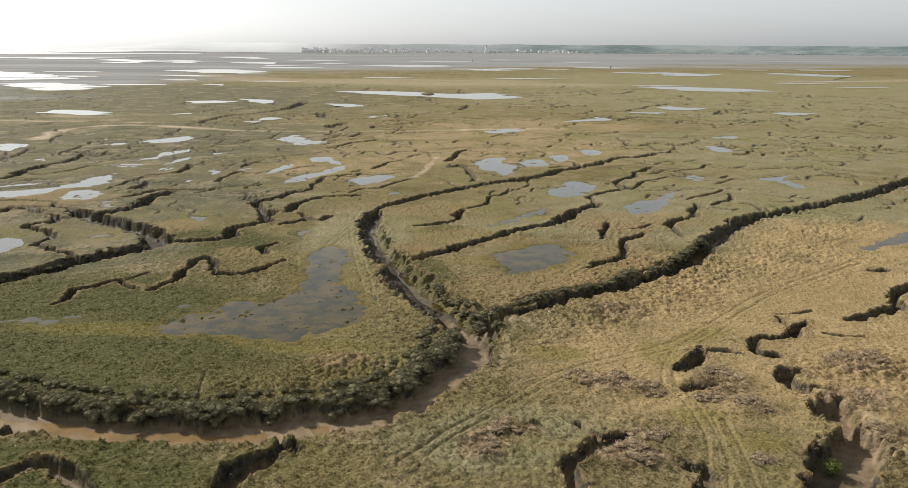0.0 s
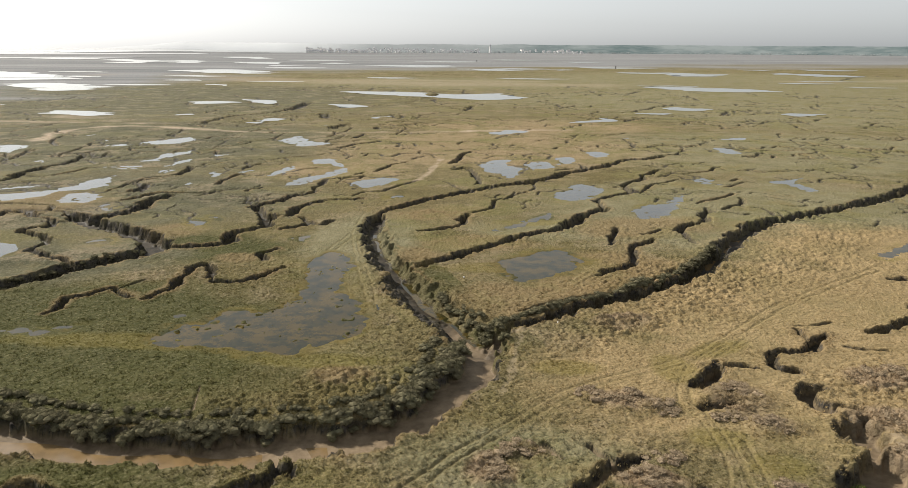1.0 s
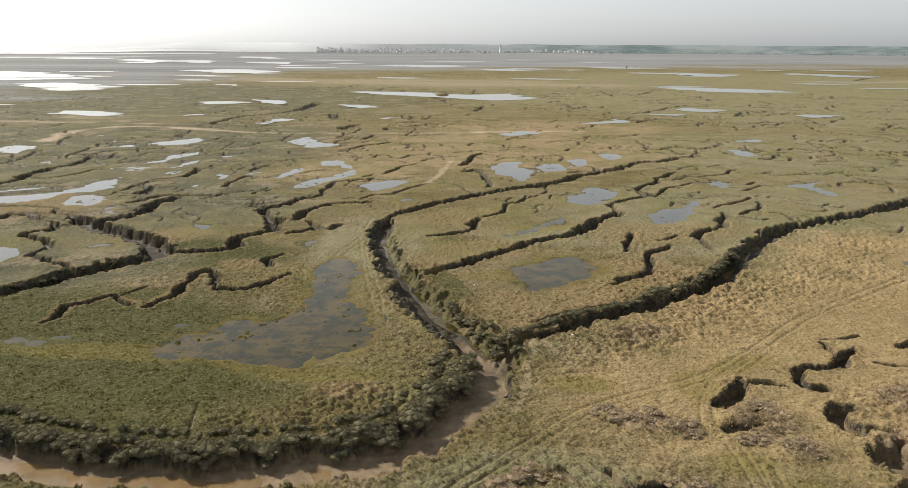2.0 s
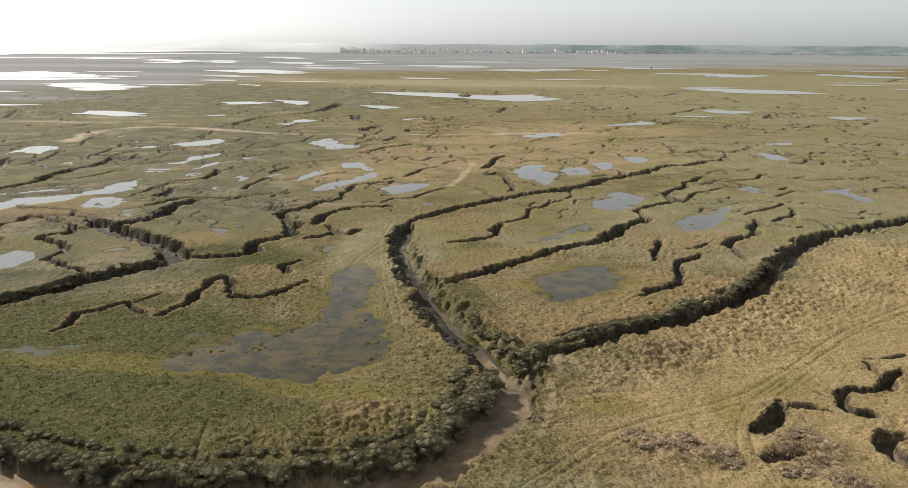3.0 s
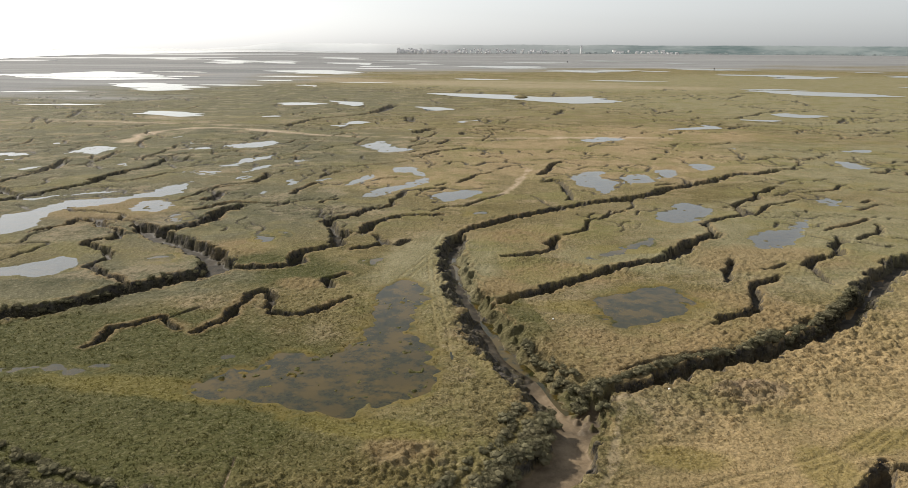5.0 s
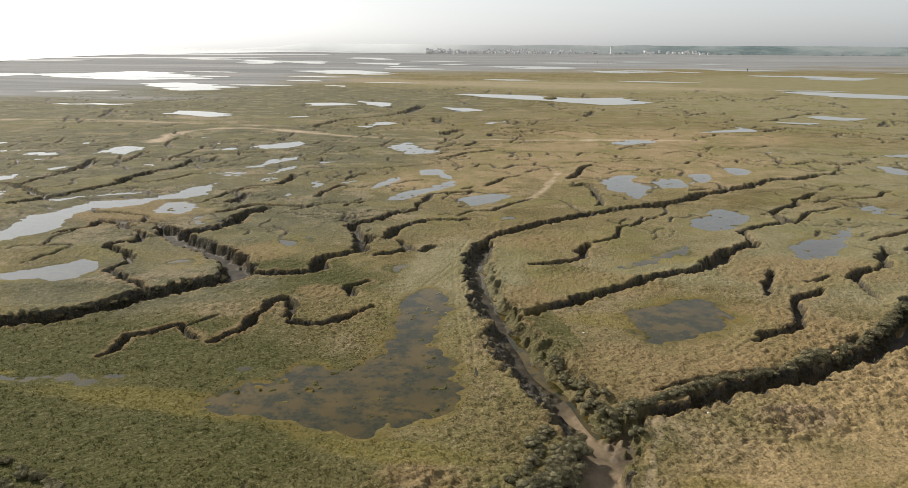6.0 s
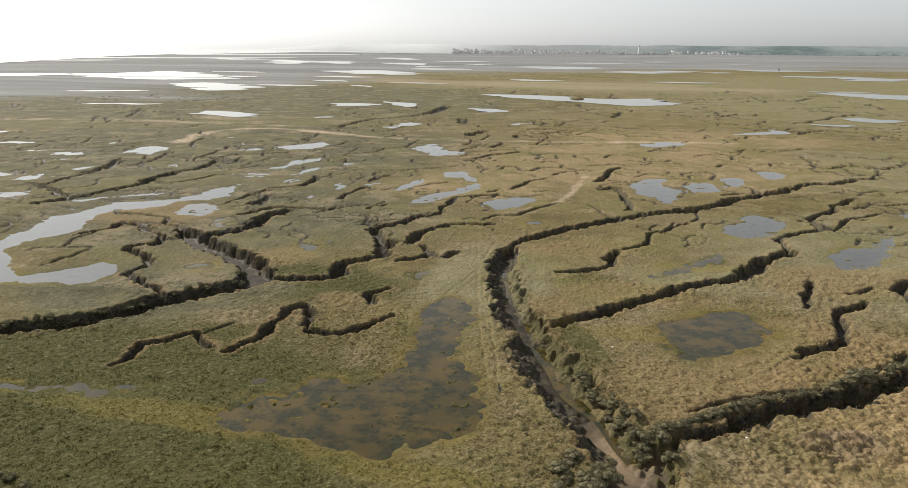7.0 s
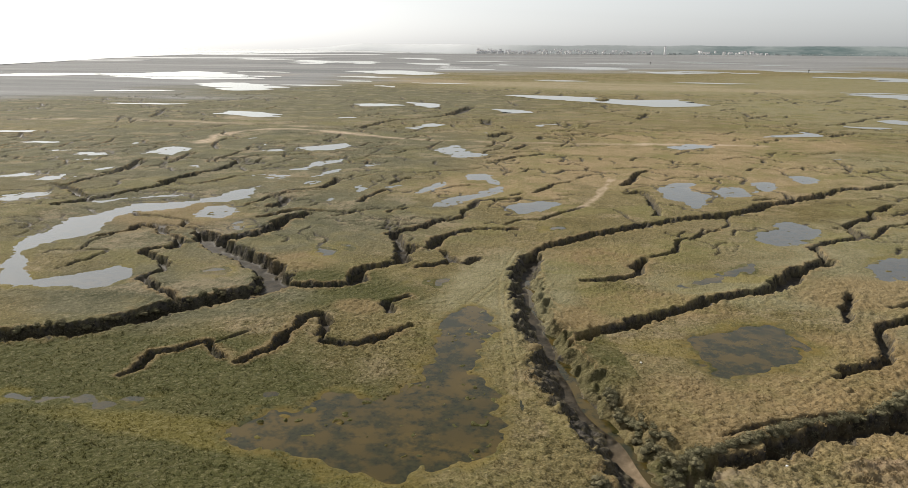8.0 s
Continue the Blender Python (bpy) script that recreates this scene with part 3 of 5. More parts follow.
pond(0.28, [(-19.2, 109.8), (-16.9, 108.6), (-14.9, 104.5), (-15.1, 96.0), (-13.7, 90.1), (-11.6, 85.8), (-10.0, 81.9), (-10.9, 78.0), (-12.9, 75.2), (-15.1, 72.5), (-17.5, 71.1), (-20.8, 71.2), (-24.2, 71.8), (-27.4, 72.7), (-31.2, 73.7), (-33.9, 74.9), (-33.4, 77.3), (-31.3, 79.4), (-28.8, 80.3), (-29.1, 81.9), (-27.2, 83.7), (-23.5, 84.3), (-22.2, 86.5), (-20.7, 89.1), (-20.7, 93.4), (-21.8, 101.9), (-21.2, 107.7)])
pond(0.16, [(-34.0, 82.1), (-33.0, 83.9), (-31.2, 83.7), (-30.3, 82.1), (-31.9, 81.0)])
pond(0.12, [(-50.2, 76.8), (-49.2, 79.0), (-46.0, 78.0), (-42.1, 78.6), (-42.4, 77.1), (-46.4, 75.7)])
pond(0.22, [(6.3, 107.4), (10.5, 110.4), (15.0, 113.7), (17.7, 110.0), (19.3, 106.4), (16.4, 100.9), (12.9, 98.0), (9.1, 96.0), (6.5, 97.4), (5.1, 102.3)])
pond(0.3, [(-83.7, 177.3), (-86.1, 173.6), (-87.2, 165.6), (-90.0, 159.0), (-94.3, 155.3), (-99.2, 152.8), (-99.6, 146.4), (-100.7, 141.3), (-101.6, 137.0), (-98.5, 130.0), (-98.2, 125.8), (-97.6, 122.1), (-95.1, 117.2), (-88.4, 109.2), (-85.5, 103.8), (-82.3, 102.6), (-77.5, 103.3), (-72.2, 103.4), (-68.3, 105.2), (-67.2, 108.6), (-69.9, 112.9), (-73.2, 114.4), (-75.3, 110.3), (-77.8, 107.7), (-80.2, 106.3), (-85.5, 110.0), (-89.9, 115.2), (-92.6, 119.7), (-91.6, 124.8), (-89.9, 128.1), (-91.3, 134.1), (-93.9, 140.6), (-92.9, 146.0), (-88.1, 150.0), (-85.7, 156.5), (-80.9, 159.6), (-79.6, 167.0)])
pond(0.2, [(-82.6, 150.4), (-84.9, 157.3), (-81.1, 157.7), (-75.8, 153.3), (-73.5, 147.1), (-76.0, 144.9), (-80.8, 145.6)])
pond(0.18, [(-71.1, 139.5), (-70.7, 144.8), (-68.0, 143.1), (-66.2, 139.0), (-68.3, 136.7)])
pond(0.18, [(-109.4, 151.8), (-106.1, 156.5), (-96.3, 164.4), (-93.7, 161.8), (-100.7, 156.7), (-106.7, 150.2)])
pond(0.25, [(-25.0, 171.2), (-20.4, 176.1), (-13.9, 176.7), (-15.5, 170.1), (-19.8, 163.0), (-23.2, 163.3)])
pond(0.2, [(-41.9, 204.5), (-37.2, 209.2), (-32.4, 201.5), (-29.5, 195.1), (-28.5, 185.5), (-31.4, 177.2), (-35.1, 168.8), (-39.7, 165.0), (-40.2, 172.6), (-36.2, 180.6), (-32.4, 186.8), (-32.0, 192.1), (-35.5, 198.2), (-39.0, 197.8)])
pond(0.2, [(-47.9, 181.0), (-46.7, 188.8), (-43.5, 195.5), (-42.0, 187.5), (-44.2, 179.8), (-46.3, 177.2)])
pond(0.2, [(-61, 249), (-57, 262), (-48, 247), (-41, 244), (-49, 234), (-55, 239)])
pond(0.25, [(5.4, 198.7), (9.8, 206.9), (15.3, 207.5), (13.5, 199.6), (16.0, 193.5), (16.0, 185.2), (12.4, 177.2), (9.8, 183.7), (7.4, 185.1)])
pond(0.2, [(17.3, 199.0), (22.9, 206.3), (26.5, 196.4), (21.0, 189.8), (17.8, 188.6), (17.4, 193.7)])
pond(0.2, [(27.0, 210.8), (32.6, 214.5), (34.0, 206.5), (28.0, 199.2), (26.6, 201.9)])
pond(0.2, [(37.4, 223.9), (43.8, 227.0), (45.6, 218.1), (39.7, 214.2)])
pond(0.2, [(20.1, 155.6), (24.5, 166.1), (29.0, 170.4), (33.2, 163.9), (30.4, 157.1), (25.6, 150.8), (21.2, 151.4)])
pond(0.2, [(32.6, 134.5), (35.5, 145.3), (41.8, 149.8), (48.8, 157.8), (46.5, 148.7), (43.7, 141.4), (38.9, 135.5), (35.3, 133.9)])
pond(0.2, [(56.8, 177.3), (61.0, 180.6), (62.4, 176.5), (59.4, 170.2), (56.5, 171.2)])
pond(0.2, [(73.2, 173.5), (79.6, 178.9), (85.9, 180.9), (80.8, 172.9), (82.0, 165.6), (78.1, 160.6), (75.9, 165.6), (77.1, 171.3)])
pond(0.2, [(81.2, 238.4), (86.6, 235.3), (87.2, 224.8), (81.6, 221.9), (79.9, 228.5)])
pond(0.12, [(5.0, 124.4), (10.7, 132.1), (17.5, 139.9), (18.5, 135.7), (13.5, 129.2), (8.1, 123.6)])
pond(0.14, [(-50.7, 131.8), (-47.5, 131.2), (-44.0, 128.3), (-43.6, 124.8), (-46.5, 126.4)])
pond(0.14, [(-46.0, 134.0), (-43.5, 133.8), (-42.3, 129.6), (-44.1, 130.3)])
pond(0.12, [(-60.7, 114.4), (-59.6, 117.5), (-56.0, 117.1), (-54.5, 113.3), (-57.7, 112.1)])
pond(0.14, [(-28.7, 118.6), (-25.0, 121.7), (-22.4, 119.5), (-24.3, 115.0), (-27.4, 115.1)])
pond(0.16, [(-15.9, 153.8), (-12.1, 156.5), (-10.8, 152.6), (-14.5, 150.6)])
pond(0.2, [(-105, 242), (-100, 249), (-94, 258), (-90, 246), (-98, 236)])
pond(0.2, [(-92.5, 200.1), (-86.1, 203.9), (-86.9, 213.8), (-81.4, 222.9), (-79.3, 218.2), (-82.8, 208.6), (-84.4, 199.9)])
pond(0.2, [(-89.6, 187.0), (-84.2, 193.1), (-82.6, 186.8)])
pond(0.2, [(-78.3, 193.7), (-76.1, 206.1), (-73.4, 202.1), (-76.0, 193.0)])
pond(0.2, [(-75.9, 182.3), (-74.3, 187.7), (-72.4, 181.0)])
pond(0.2, [(-63.3, 183.6), (-60.8, 184.7), (-57.4, 173.8), (-59.5, 173.6)])
pond(0.2, [(-144, 214), (-145, 225), (-144, 233), (-134, 230), (-134, 221), (-133, 215), (-140, 218)])
pond(0.2, [(-118.6, 202.6), (-113.1, 200.0), (-113.0, 196.9)])
pond(0.2, [(-153.2, 171.0), (-149.9, 178.3), (-145.1, 176.8), (-145.9, 172.2)])
pond(0.2, [(-129.9, 149.3), (-128.1, 155.1), (-124.0, 159.6), (-121.9, 156.1), (-123.5, 151.7), (-124.1, 147.8)])
pond(0.2, [(-140.1, 170.5), (-137.8, 179.8), (-133.7, 172.2)])
pond(0.2, [(-62.9, 165.4), (-62.9, 171.0), (-61.4, 167.6), (-61.2, 162.9)])
pond(0.4, [(-378, 615), (-364, 652), (-283, 584), (-276, 519), (-298, 515), (-343, 572)])
pond(0.4, [(-89, 536), (-65, 548), (-30, 539), (-1, 511), (27, 528), (39, 493), (31, 454), (9, 442), (-8, 458), (-31, 488), (-60, 507)])
pond(0.4, [(152, 646), (182, 661), (217, 622), (245, 579), (214, 546), (179, 561), (155, 594)])
pond(0.4, [(-200, 345), (-193, 363), (-165, 344), (-166, 329), (-182, 332)])
pond(0.3, [(-154, 421), (-136, 434), (-127, 416), (-143, 405)])
pond(0.3, [(-131, 450), (-108, 438), (-102, 403), (-116, 423)])
pond(0.3, [(-75, 411), (-58, 409), (-50, 395), (-63, 382)])
pond(0.4, [(-586, 762), (-531, 758), (-518, 797), (-514, 880), (-378, 729), (-411, 667), (-468, 668)])
pond(0.4, [(261, 1056), (320, 1047), (347, 945), (281, 876), (252, 963)])
pond(0.4, [(-148, 1434), (-49, 1467), (-3, 1302), (-89, 1237)])
pond(0.4, [(-383, 1018), (-336, 1092), (-242, 976), (-276, 897), (-330, 928)])
pond(0.4, [(2, 1191), (116, 1158), (54, 1054)])
pond(0.4, [(-832, 1796), (-755, 1835), (-636, 1528), (-684, 1508)])
pond(0.4, [(-659, 1648), (-583, 1682), (-540, 1450)])
pond(0.4, [(-704, 2259), (-599, 2315), (-522, 1945)])
pond(0.4, [(-482, 1590), (-395, 1625), (-350, 1414)])
pond(0.4, [(210, 1367), (331, 1323), (258, 1231)])
pond(0.4, [(444, 1078), (505, 982), (476, 885), (426, 944)])
pond(0.3, [(117, 407), (136, 392), (126, 377), (113, 382)])
pond(0.3, [(89, 366), (103, 362), (97, 352)])
pond(0.3, [(162, 369), (182, 363), (162, 350)])
pond(0.2, [(10, 276), (19, 288), (27, 281), (16, 271)])
pond(0.2, [(51, 311), (70, 338), (64, 317), (54, 309)])
pond(0.2, [(-87, 312), (-83, 328), (-77, 321), (-80, 311)])
pond(0.4, [(-212, 627), (-204, 639), (-195, 600)])
pond(0.4, [(-612, 772), (-580, 834), (-584, 942), (-493, 876), (-387, 738), (-454, 726), (-517, 716)])
pond(0.4, [(-690, 675), (-697, 778), (-639, 806), (-605, 754), (-627, 685)])
pond(0.3, [(-374, 479), (-361, 499), (-330, 511), (-337, 492)])

pond(0.12, [(63.8, 111.3), (68.3, 115.3), (73.2, 118.9), (80.5, 122.5), (75.6, 113.6), (68.1, 110.0), (64.4, 108.2)])


def puddle(x, y, wide, deep, seed):
    """A thin sheet of water left by the tide, ragged along its shore."""
    rs = np.random.RandomState(seed)
    line = []
    for k in range(9):
        a = 2 * math.pi * k / 9
        r = rs.uniform(0.45, 1.15)
        line.append((x + math.cos(a) * wide / 2 * r, y + math.sin(a) * deep / 2 * r + 0.25 * deep * math.cos(a)))
    pond(0.2, line)


for k, (x, y, wide, deep) in enumerate((
        (-149, 176, 9, 5), (-138, 176, 7, 5), (-128, 155, 11, 7), (-190, 231, 24, 7), (-135, 189, 6, 5), (-150, 202, 8, 5), (-224, 252, 12, 10), (-157, 212, 14, 9),
        (-171, 216, 9, 5), (-121, 243, 9, 7), (-110, 233, 8, 6), (-96, 240, 18, 9), (-54, 185, 4, 5), (-74, 184, 5, 5), (-88, 191, 10, 6), 
        (-85, 311, 12, 12), (-126, 338, 8, 9), (-34, 331, 6, 14), (20, 284, 14, 7), (-264, 386, 36, 14),
        (-55, 300, 5, 7), (-69, 214, 6, 6), (-131, 260, 7, 6), (-160, 238, 6, 5), (60, 262, 9, 6), (98, 262, 12, 8), (-52, 76.6, 7, 2.0), (-44, 78.2, 6, 1.6))):
    puddle(x, y, wide, deep, 300 + k)

sand_strip(6, 1.0, [(-141, 245), (-145, 261), (-145, 279), (-132, 292), (-104, 284), (-78, 273), (-60, 272), (-37, 274), (-8, 278), (21, 285), (43, 288)])
sand_strip(9, 0.8, [(-274, 297), (-242, 302), (-209, 309), (-164, 304), (-131, 302)])
sand_strip(1.6, 0.8, [(-12.0, 167.9), (-9.5, 174.2), (-7.2, 187.5), (-5.2, 207.2)])
sand_strip(12, 0.45, [(-222, 297), (-197, 306), (-163, 307), (-143, 318)])
sand_strip(26, 0.5, [(-174, 328), (-156, 324), (-142, 341), (-116, 330)])
sand_strip(70, 0.4, [(-410, 804), (-391, 912), (-296, 832), (-211, 766), (-93, 695), (14, 671), (115, 669)])
sand_strip(50, 0.4, [(-153, 721), (-42, 745), (71, 729)])
sand_strip(40, 0.4, [(348, 775), (397, 754), (506, 828)])
sand_strip(0.8, 0.35, [(6.8, 77.6), (5.7, 71.4), (4.9, 66.2), (3.6, 61.6)])
sand_strip(1.2, 0.45, [(3.3, 75.3), (5.1, 77.4), (8.1, 79.3)])
sand_strip(2.0, 0.6, [(35.4, 55.7), (34.2, 51.9), (31.8, 48.5)])

wheel_track(1.1, [(-3.5, 48.1), (0.1, 52.8), (6.1, 59.3), (11.0, 64.2), (16.2, 67.3), (20.8, 69.5), (25.4, 72.7), (32.4, 79.9), (39.5, 87.2), (49.0, 94.7), (59.6, 102.7)])
wheel_track(1.1, [(30.7, 77.0), (25.8, 71.9), (22.7, 68.5), (20.8, 64.6), (20.2, 61.1), (21.0, 58.4), (21.0, 53.5), (20.3, 49.2), (18.9, 44.7)])
wheel_track(1.1, [(22.5, 55.5), (21.9, 50.0), (21.1, 44.7)])
wheel_track(1.2, [(-13.1, 155.2), (-16.2, 141.4), (-17.6, 131.5), (-17.1, 119.6), (-15.4, 110.4), (-13.5, 100.7), (-11.5, 91.2), (-9.9, 83.5)])
wheel_track(1.2, [(-11.6, 150.9), (-14.5, 140.6), (-16.5, 133.7), (-16.5, 122.1), (-14.3, 108.3), (-12.8, 100.7)])
wheel_track(1.2, [(-20.5, 87.7), (-19.5, 95.6), (-19.5, 105.1), (-19.6, 112.1), (-18.6, 116.8), (-17.0, 123.8)])


# thin pools far out on the flats
rs = np.random.RandomState(6)
for _ in range(34):
    d, turn = 620 * 3.6 ** rs.uniform(), radians(rs.uniform(-30, 44))
    x, y, long, broad = -math.sin(turn) * d, math.cos(turn) * d, d * rs.uniform(0.015, 0.05), d * d * rs.uniform(0.00001, 0.00003)
    pond(0.3, [(x - long, y), (x - 0.3 * long, y + broad), (x + 0.5 * long, y + broad * 0.8), (x + long, y - 0.1 * broad), (x + 0.2 * long, y - broad), (x - 0.5 * long, y - 0.7 * broad)])

# many short gullies in the middle distance
rs = np.random.RandomState(12)
for _ in range(330):
    d, turn = 230 * (620 / 230) ** rs.uniform(), radians(rs.uniform(-36, 46))
    x, y, way, line = -math.sin(turn) * d, math.cos(turn) * d, rs.uniform(-0.5, 0.5), []
    for k in range(rs.randint(4, 10)):
        line.append((x, y))
        way = 0.6 * way + rs.uniform(-1.2, 1.2)
        x, y = x + math.cos(way) * d * 0.013, y + math.sin(way) * d * 0.020
    creek(d * 0.0050, 0.75, line)
for _ in range(250):
    d, turn = 145 * (270 / 145) ** rs.uniform(), radians(rs.uniform(-34, 48))
    x, y, way, line = -math.sin(turn) * d, math.cos(turn) * d, rs.uniform(-0.6, 0.6), []
    for k in range(rs.randint(4, 11)):
        line.append((x, y))
        way = 0.6 * way + rs.uniform(-1.3, 1.3)
        x, y = x + math.cos(way) * d * 0.012, y + math.sin(way) * d * 0.014
    creek(rs.uniform(0.5, 0.9) * d / 130, 0.4, line)


# ---- ground: one sheet, fine near the camera's way and coarse towards the horizon ----
CENTRE = (3.0, -10.0)
fan = np.linspace(radians(-35), radians(48), 1020)         # anticlockwise from +y
around = np.linspace(radians(48), radians(325), 48)[1:-1]
TURN = np.concatenate([fan, around])
rad = [2.0, 8.0, 16.0, 24.0, 32.0, 39.0, 44.0]
while rad[-1] < 5300:
    rad.append(rad[-1] + max(0.155, 1.75e-5 * rad[-1] ** 2))
RADIUS = np.array(rad)
NR = len(RADIUS)
GX = CENTRE[0] - RADIUS[:, None] * np.sin(TURN)[None]
GY = CENTRE[1] + RADIUS[:, None] * np.cos(TURN)[None]


def grain(x, y, size, seed):
    """Smooth random heights between -1 and 1 over lumps of the given size."""
    table = np.random.RandomState(seed).uniform(-1, 1, (256, 256))
    u, v = x / size + 37.3, y / size + 11.7
    i, j = np.floor(u).astype(int), np.floor(v).astype(int)
    u, v = u - i, v - j
    u, v = u * u * (3 - 2 * u), v * v * (3 - 2 * v)
    i0, j0, i1, j1 = i & 255, j & 255, (i + 1) & 255, (j + 1) & 255
    return (table[i0, j0] * (1 - u) + table[i1, j0] * u) * (1 - v) + (table[i0, j1] * (1 - u) + table[i1, j1] * u) * v


def layers(x, y, size, seed, count=3):
    return sum(grain(x, y, size / 2**k, seed + k) * 0.55**k for k in range(count))


def domes(x, y, size, seed, fill=0.6):
    """Rounded tussocks on jittered cells: 0 between them, up to 1 at their tops; fill is the share of cells that bear one."""
    rs = np.random.RandomState(seed)
    jx, jy, tall = rs.uniform(0.15, 0.85, (128, 128)), rs.uniform(0.15, 0.85, (128, 128)), rs.uniform(0, 1, (128, 128))
    wide = rs.uniform(0.42, 0.78, (128, 128))
    tall = np.where(tall < fill, 0.45 + 0.55 * tall / max(fill, 0.01), 0.0)
    u, v = x / size + 41.0, y / size + 23.0
    i, j = np.floor(u).astype(int), np.floor(v).astype(int)
    out = np.zeros(np.shape(x))
    for a in (-1, 0, 1):
        for b in (-1, 0, 1):
            p, q = (i + a) & 127, (j + b) & 127
            d2 = ((i + a + jx[p, q] - u) ** 2 + (j + b + jy[p, q] - v) ** 2) / wide[p, q] ** 2
            out = np.maximum(out, tall[p, q] * np.sqrt(np.maximum(0, 1 - d2)))
    return out


def ease(t):
    t = np.clip(t, 0, 1)
    return t * t * (3 - 2 * t)


def far_rise(x, y):
    """The land lifts by a few metres towards the far shore, and the open sea to the horizon."""
    far, turn = np.hypot(x, y), np.degrees(np.arctan2(-np.asarray(x), y))
    return 12 * ease((far - 1200) / 3300) + 13.5 * ease((far - 2600) / 2500) * ease((turn - 13) / 9)


def spline(line, step, closed=False):
    """A smooth line through the plan's points, as an array of points about a step apart."""
    p = np.array(line, float)
    q = np.vstack([p[-1:], p, p[:2]]) if closed else np.vstack([2 * p[:1] - p[1:2], p, 2 * p[-1:] - p[-2:-1]])
    made = []
    for a, b, c, d in zip(q[:-3], q[1:-2], q[2:-1], q[3:]):
        n = max(2, int(np.hypot(*(c - b)) / step))
        t = np.linspace(0, 1, n, endpoint=False)[:, None]
        made.append(0.5 * (2 * b + (c - a) * t + (2 * a - 5 * b + 4 * c - d) * t**2 + (3 * b - a - 3 * c + d) * t**3))
    if not closed:
        made.append(p[-1:])
    return np.vstack(made)


def window(x0, x1, y0, y1):
    """Index ranges of the sheet that cover a box of the plan."""
    cx, cy = np.array([x0, x1, x0, x1]) - CENTRE[0], np.array([y0, y0, y1, y1]) - CENTRE[1]
    if cy.min() < 1:
        return slice(0, 0), slice(0, 0)
    turn, far = np.arctan2(-cx, cy), np.hypot(cx, cy)
    near = math.hypot(max(x0 - CENTRE[0], 0, CENTRE[0] - x1), max(y0 - CENTRE[1], 0))
    return (slice(np.searchsorted(RADIUS, near), np.searchsorted(RADIUS, far.max()) + 1),
            slice(np.searchsorted(fan, turn.min()), np.searchsorted(fan, turn.max()) + 1))


def segment_distance(x, y, a, b):
    ab = b - a
    t = np.clip(((x - a[0]) * ab[0] + (y - a[1]) * ab[1]) / max(ab @ ab, 1e-9), 0, 1)
    return np.hypot(x - a[0] - t * ab[0], y - a[1] - t * ab[1])


def line_field(points, pad, value, half=0.0):
    """Lowers value to the distance from the line (less half a width) wherever it is nearer than pad."""
    touched = []
    for a, b in zip(points[:-1], points[1:]):
        r, t = window(min(a[0], b[0]) - pad, max(a[0], b[0]) + pad, min(a[1], b[1]) - pad, max(a[1], b[1]) + pad)
        if r.stop <= r.start or t.stop <= t.start:
            continue
        d = segment_distance(GX[r, t], GY[r, t], a, b) - half
        touched.append((r, t, d))
    for r, t, d in touched:
        np.minimum(value[r, t], d, out=value[r, t])
    return value


SHAPE = GX.shape
EDGE, DEEP, CUT, SUNK, MUD = np.full(SHAPE, 99.0), np.zeros(SHAPE), np.zeros(SHAPE), np.zeros(SHAPE), np.zeros(SHAPE)
WOBBLE = grain(GX, GY, 1.9, 3) * 0.8 + grain(GX, GY, 0.8, 4) * 0.7 + grain(GX, GY, 0.4, 6) * 0.35 + grain(GX, GY, 5.0, 5) * 0.4 + 0.9 * (domes(GX, GY, 1.7, 7, 0.8) - 0.4)
for width, depth, line, bed in CREEKS:
    pts = spline(line, max(0.7, 0.3 * width))
    if depth < 1.55 and len(pts) > 4 and pts[:, 1].mean() > 106:            # the smaller creeks wind tightly
        swing = np.stack([grain(pts[:, 0], pts[:, 1], 2.2 * width, 61), grain(pts[:, 0], pts[:, 1], 2.2 * width, 62)], -1)
        swing[[0, -1]] = 0
        pts = pts + swing * 0.4 * width
        width = width * 0.85
    half = width / 2
    sway = min(0.7, max(0.12, half * 0.40))
    for k, (a, b) in enumerate(zip(pts[:-1], pts[1:])):
        # tips run out narrow
        w = half * (0.55 + 0.45 * min(1.0, 6 * min(k + 1, len(pts) - k) / len(pts)))
        pad = half + 4.5
        r, t = window(min(a[0], b[0]) - pad, max(a[0], b[0]) + pad, min(a[1], b[1]) - pad, max(a[1], b[1]) + pad)
        if r.stop <= r.start or t.stop <= t.start:
            continue
        d = segment_distance(GX[r, t], GY[r, t], a, b) - w + sway * WOBBLE[r, t]
        nearer = d < EDGE[r, t]
        EDGE[r, t] = np.where(nearer, d, EDGE[r, t])
        DEEP[r, t] = np.where(nearer, depth, DEEP[r, t])
        c = ease(-d / max(0.3, (1 - bed) * w if width > 5 and bed < 0.15 else min(1.3, 0.8 * (1 - bed) * w)) + 0.12)
        CUT[r, t] = np.maximum(CUT[r, t], c)
        SUNK[r, t] = np.maximum(SUNK[r, t], c * depth)
        if bed > 0:
            MUD[r, t] = np.maximum(MUD[r, t], ease((c - 0.93) / 0.06) if width > 5 and bed < 0.15 else ease((c - 0.75) / 0.2))

SHORE, BASIN, WET = np.full(SHAPE, 99.0), np.zeros(SHAPE), {}
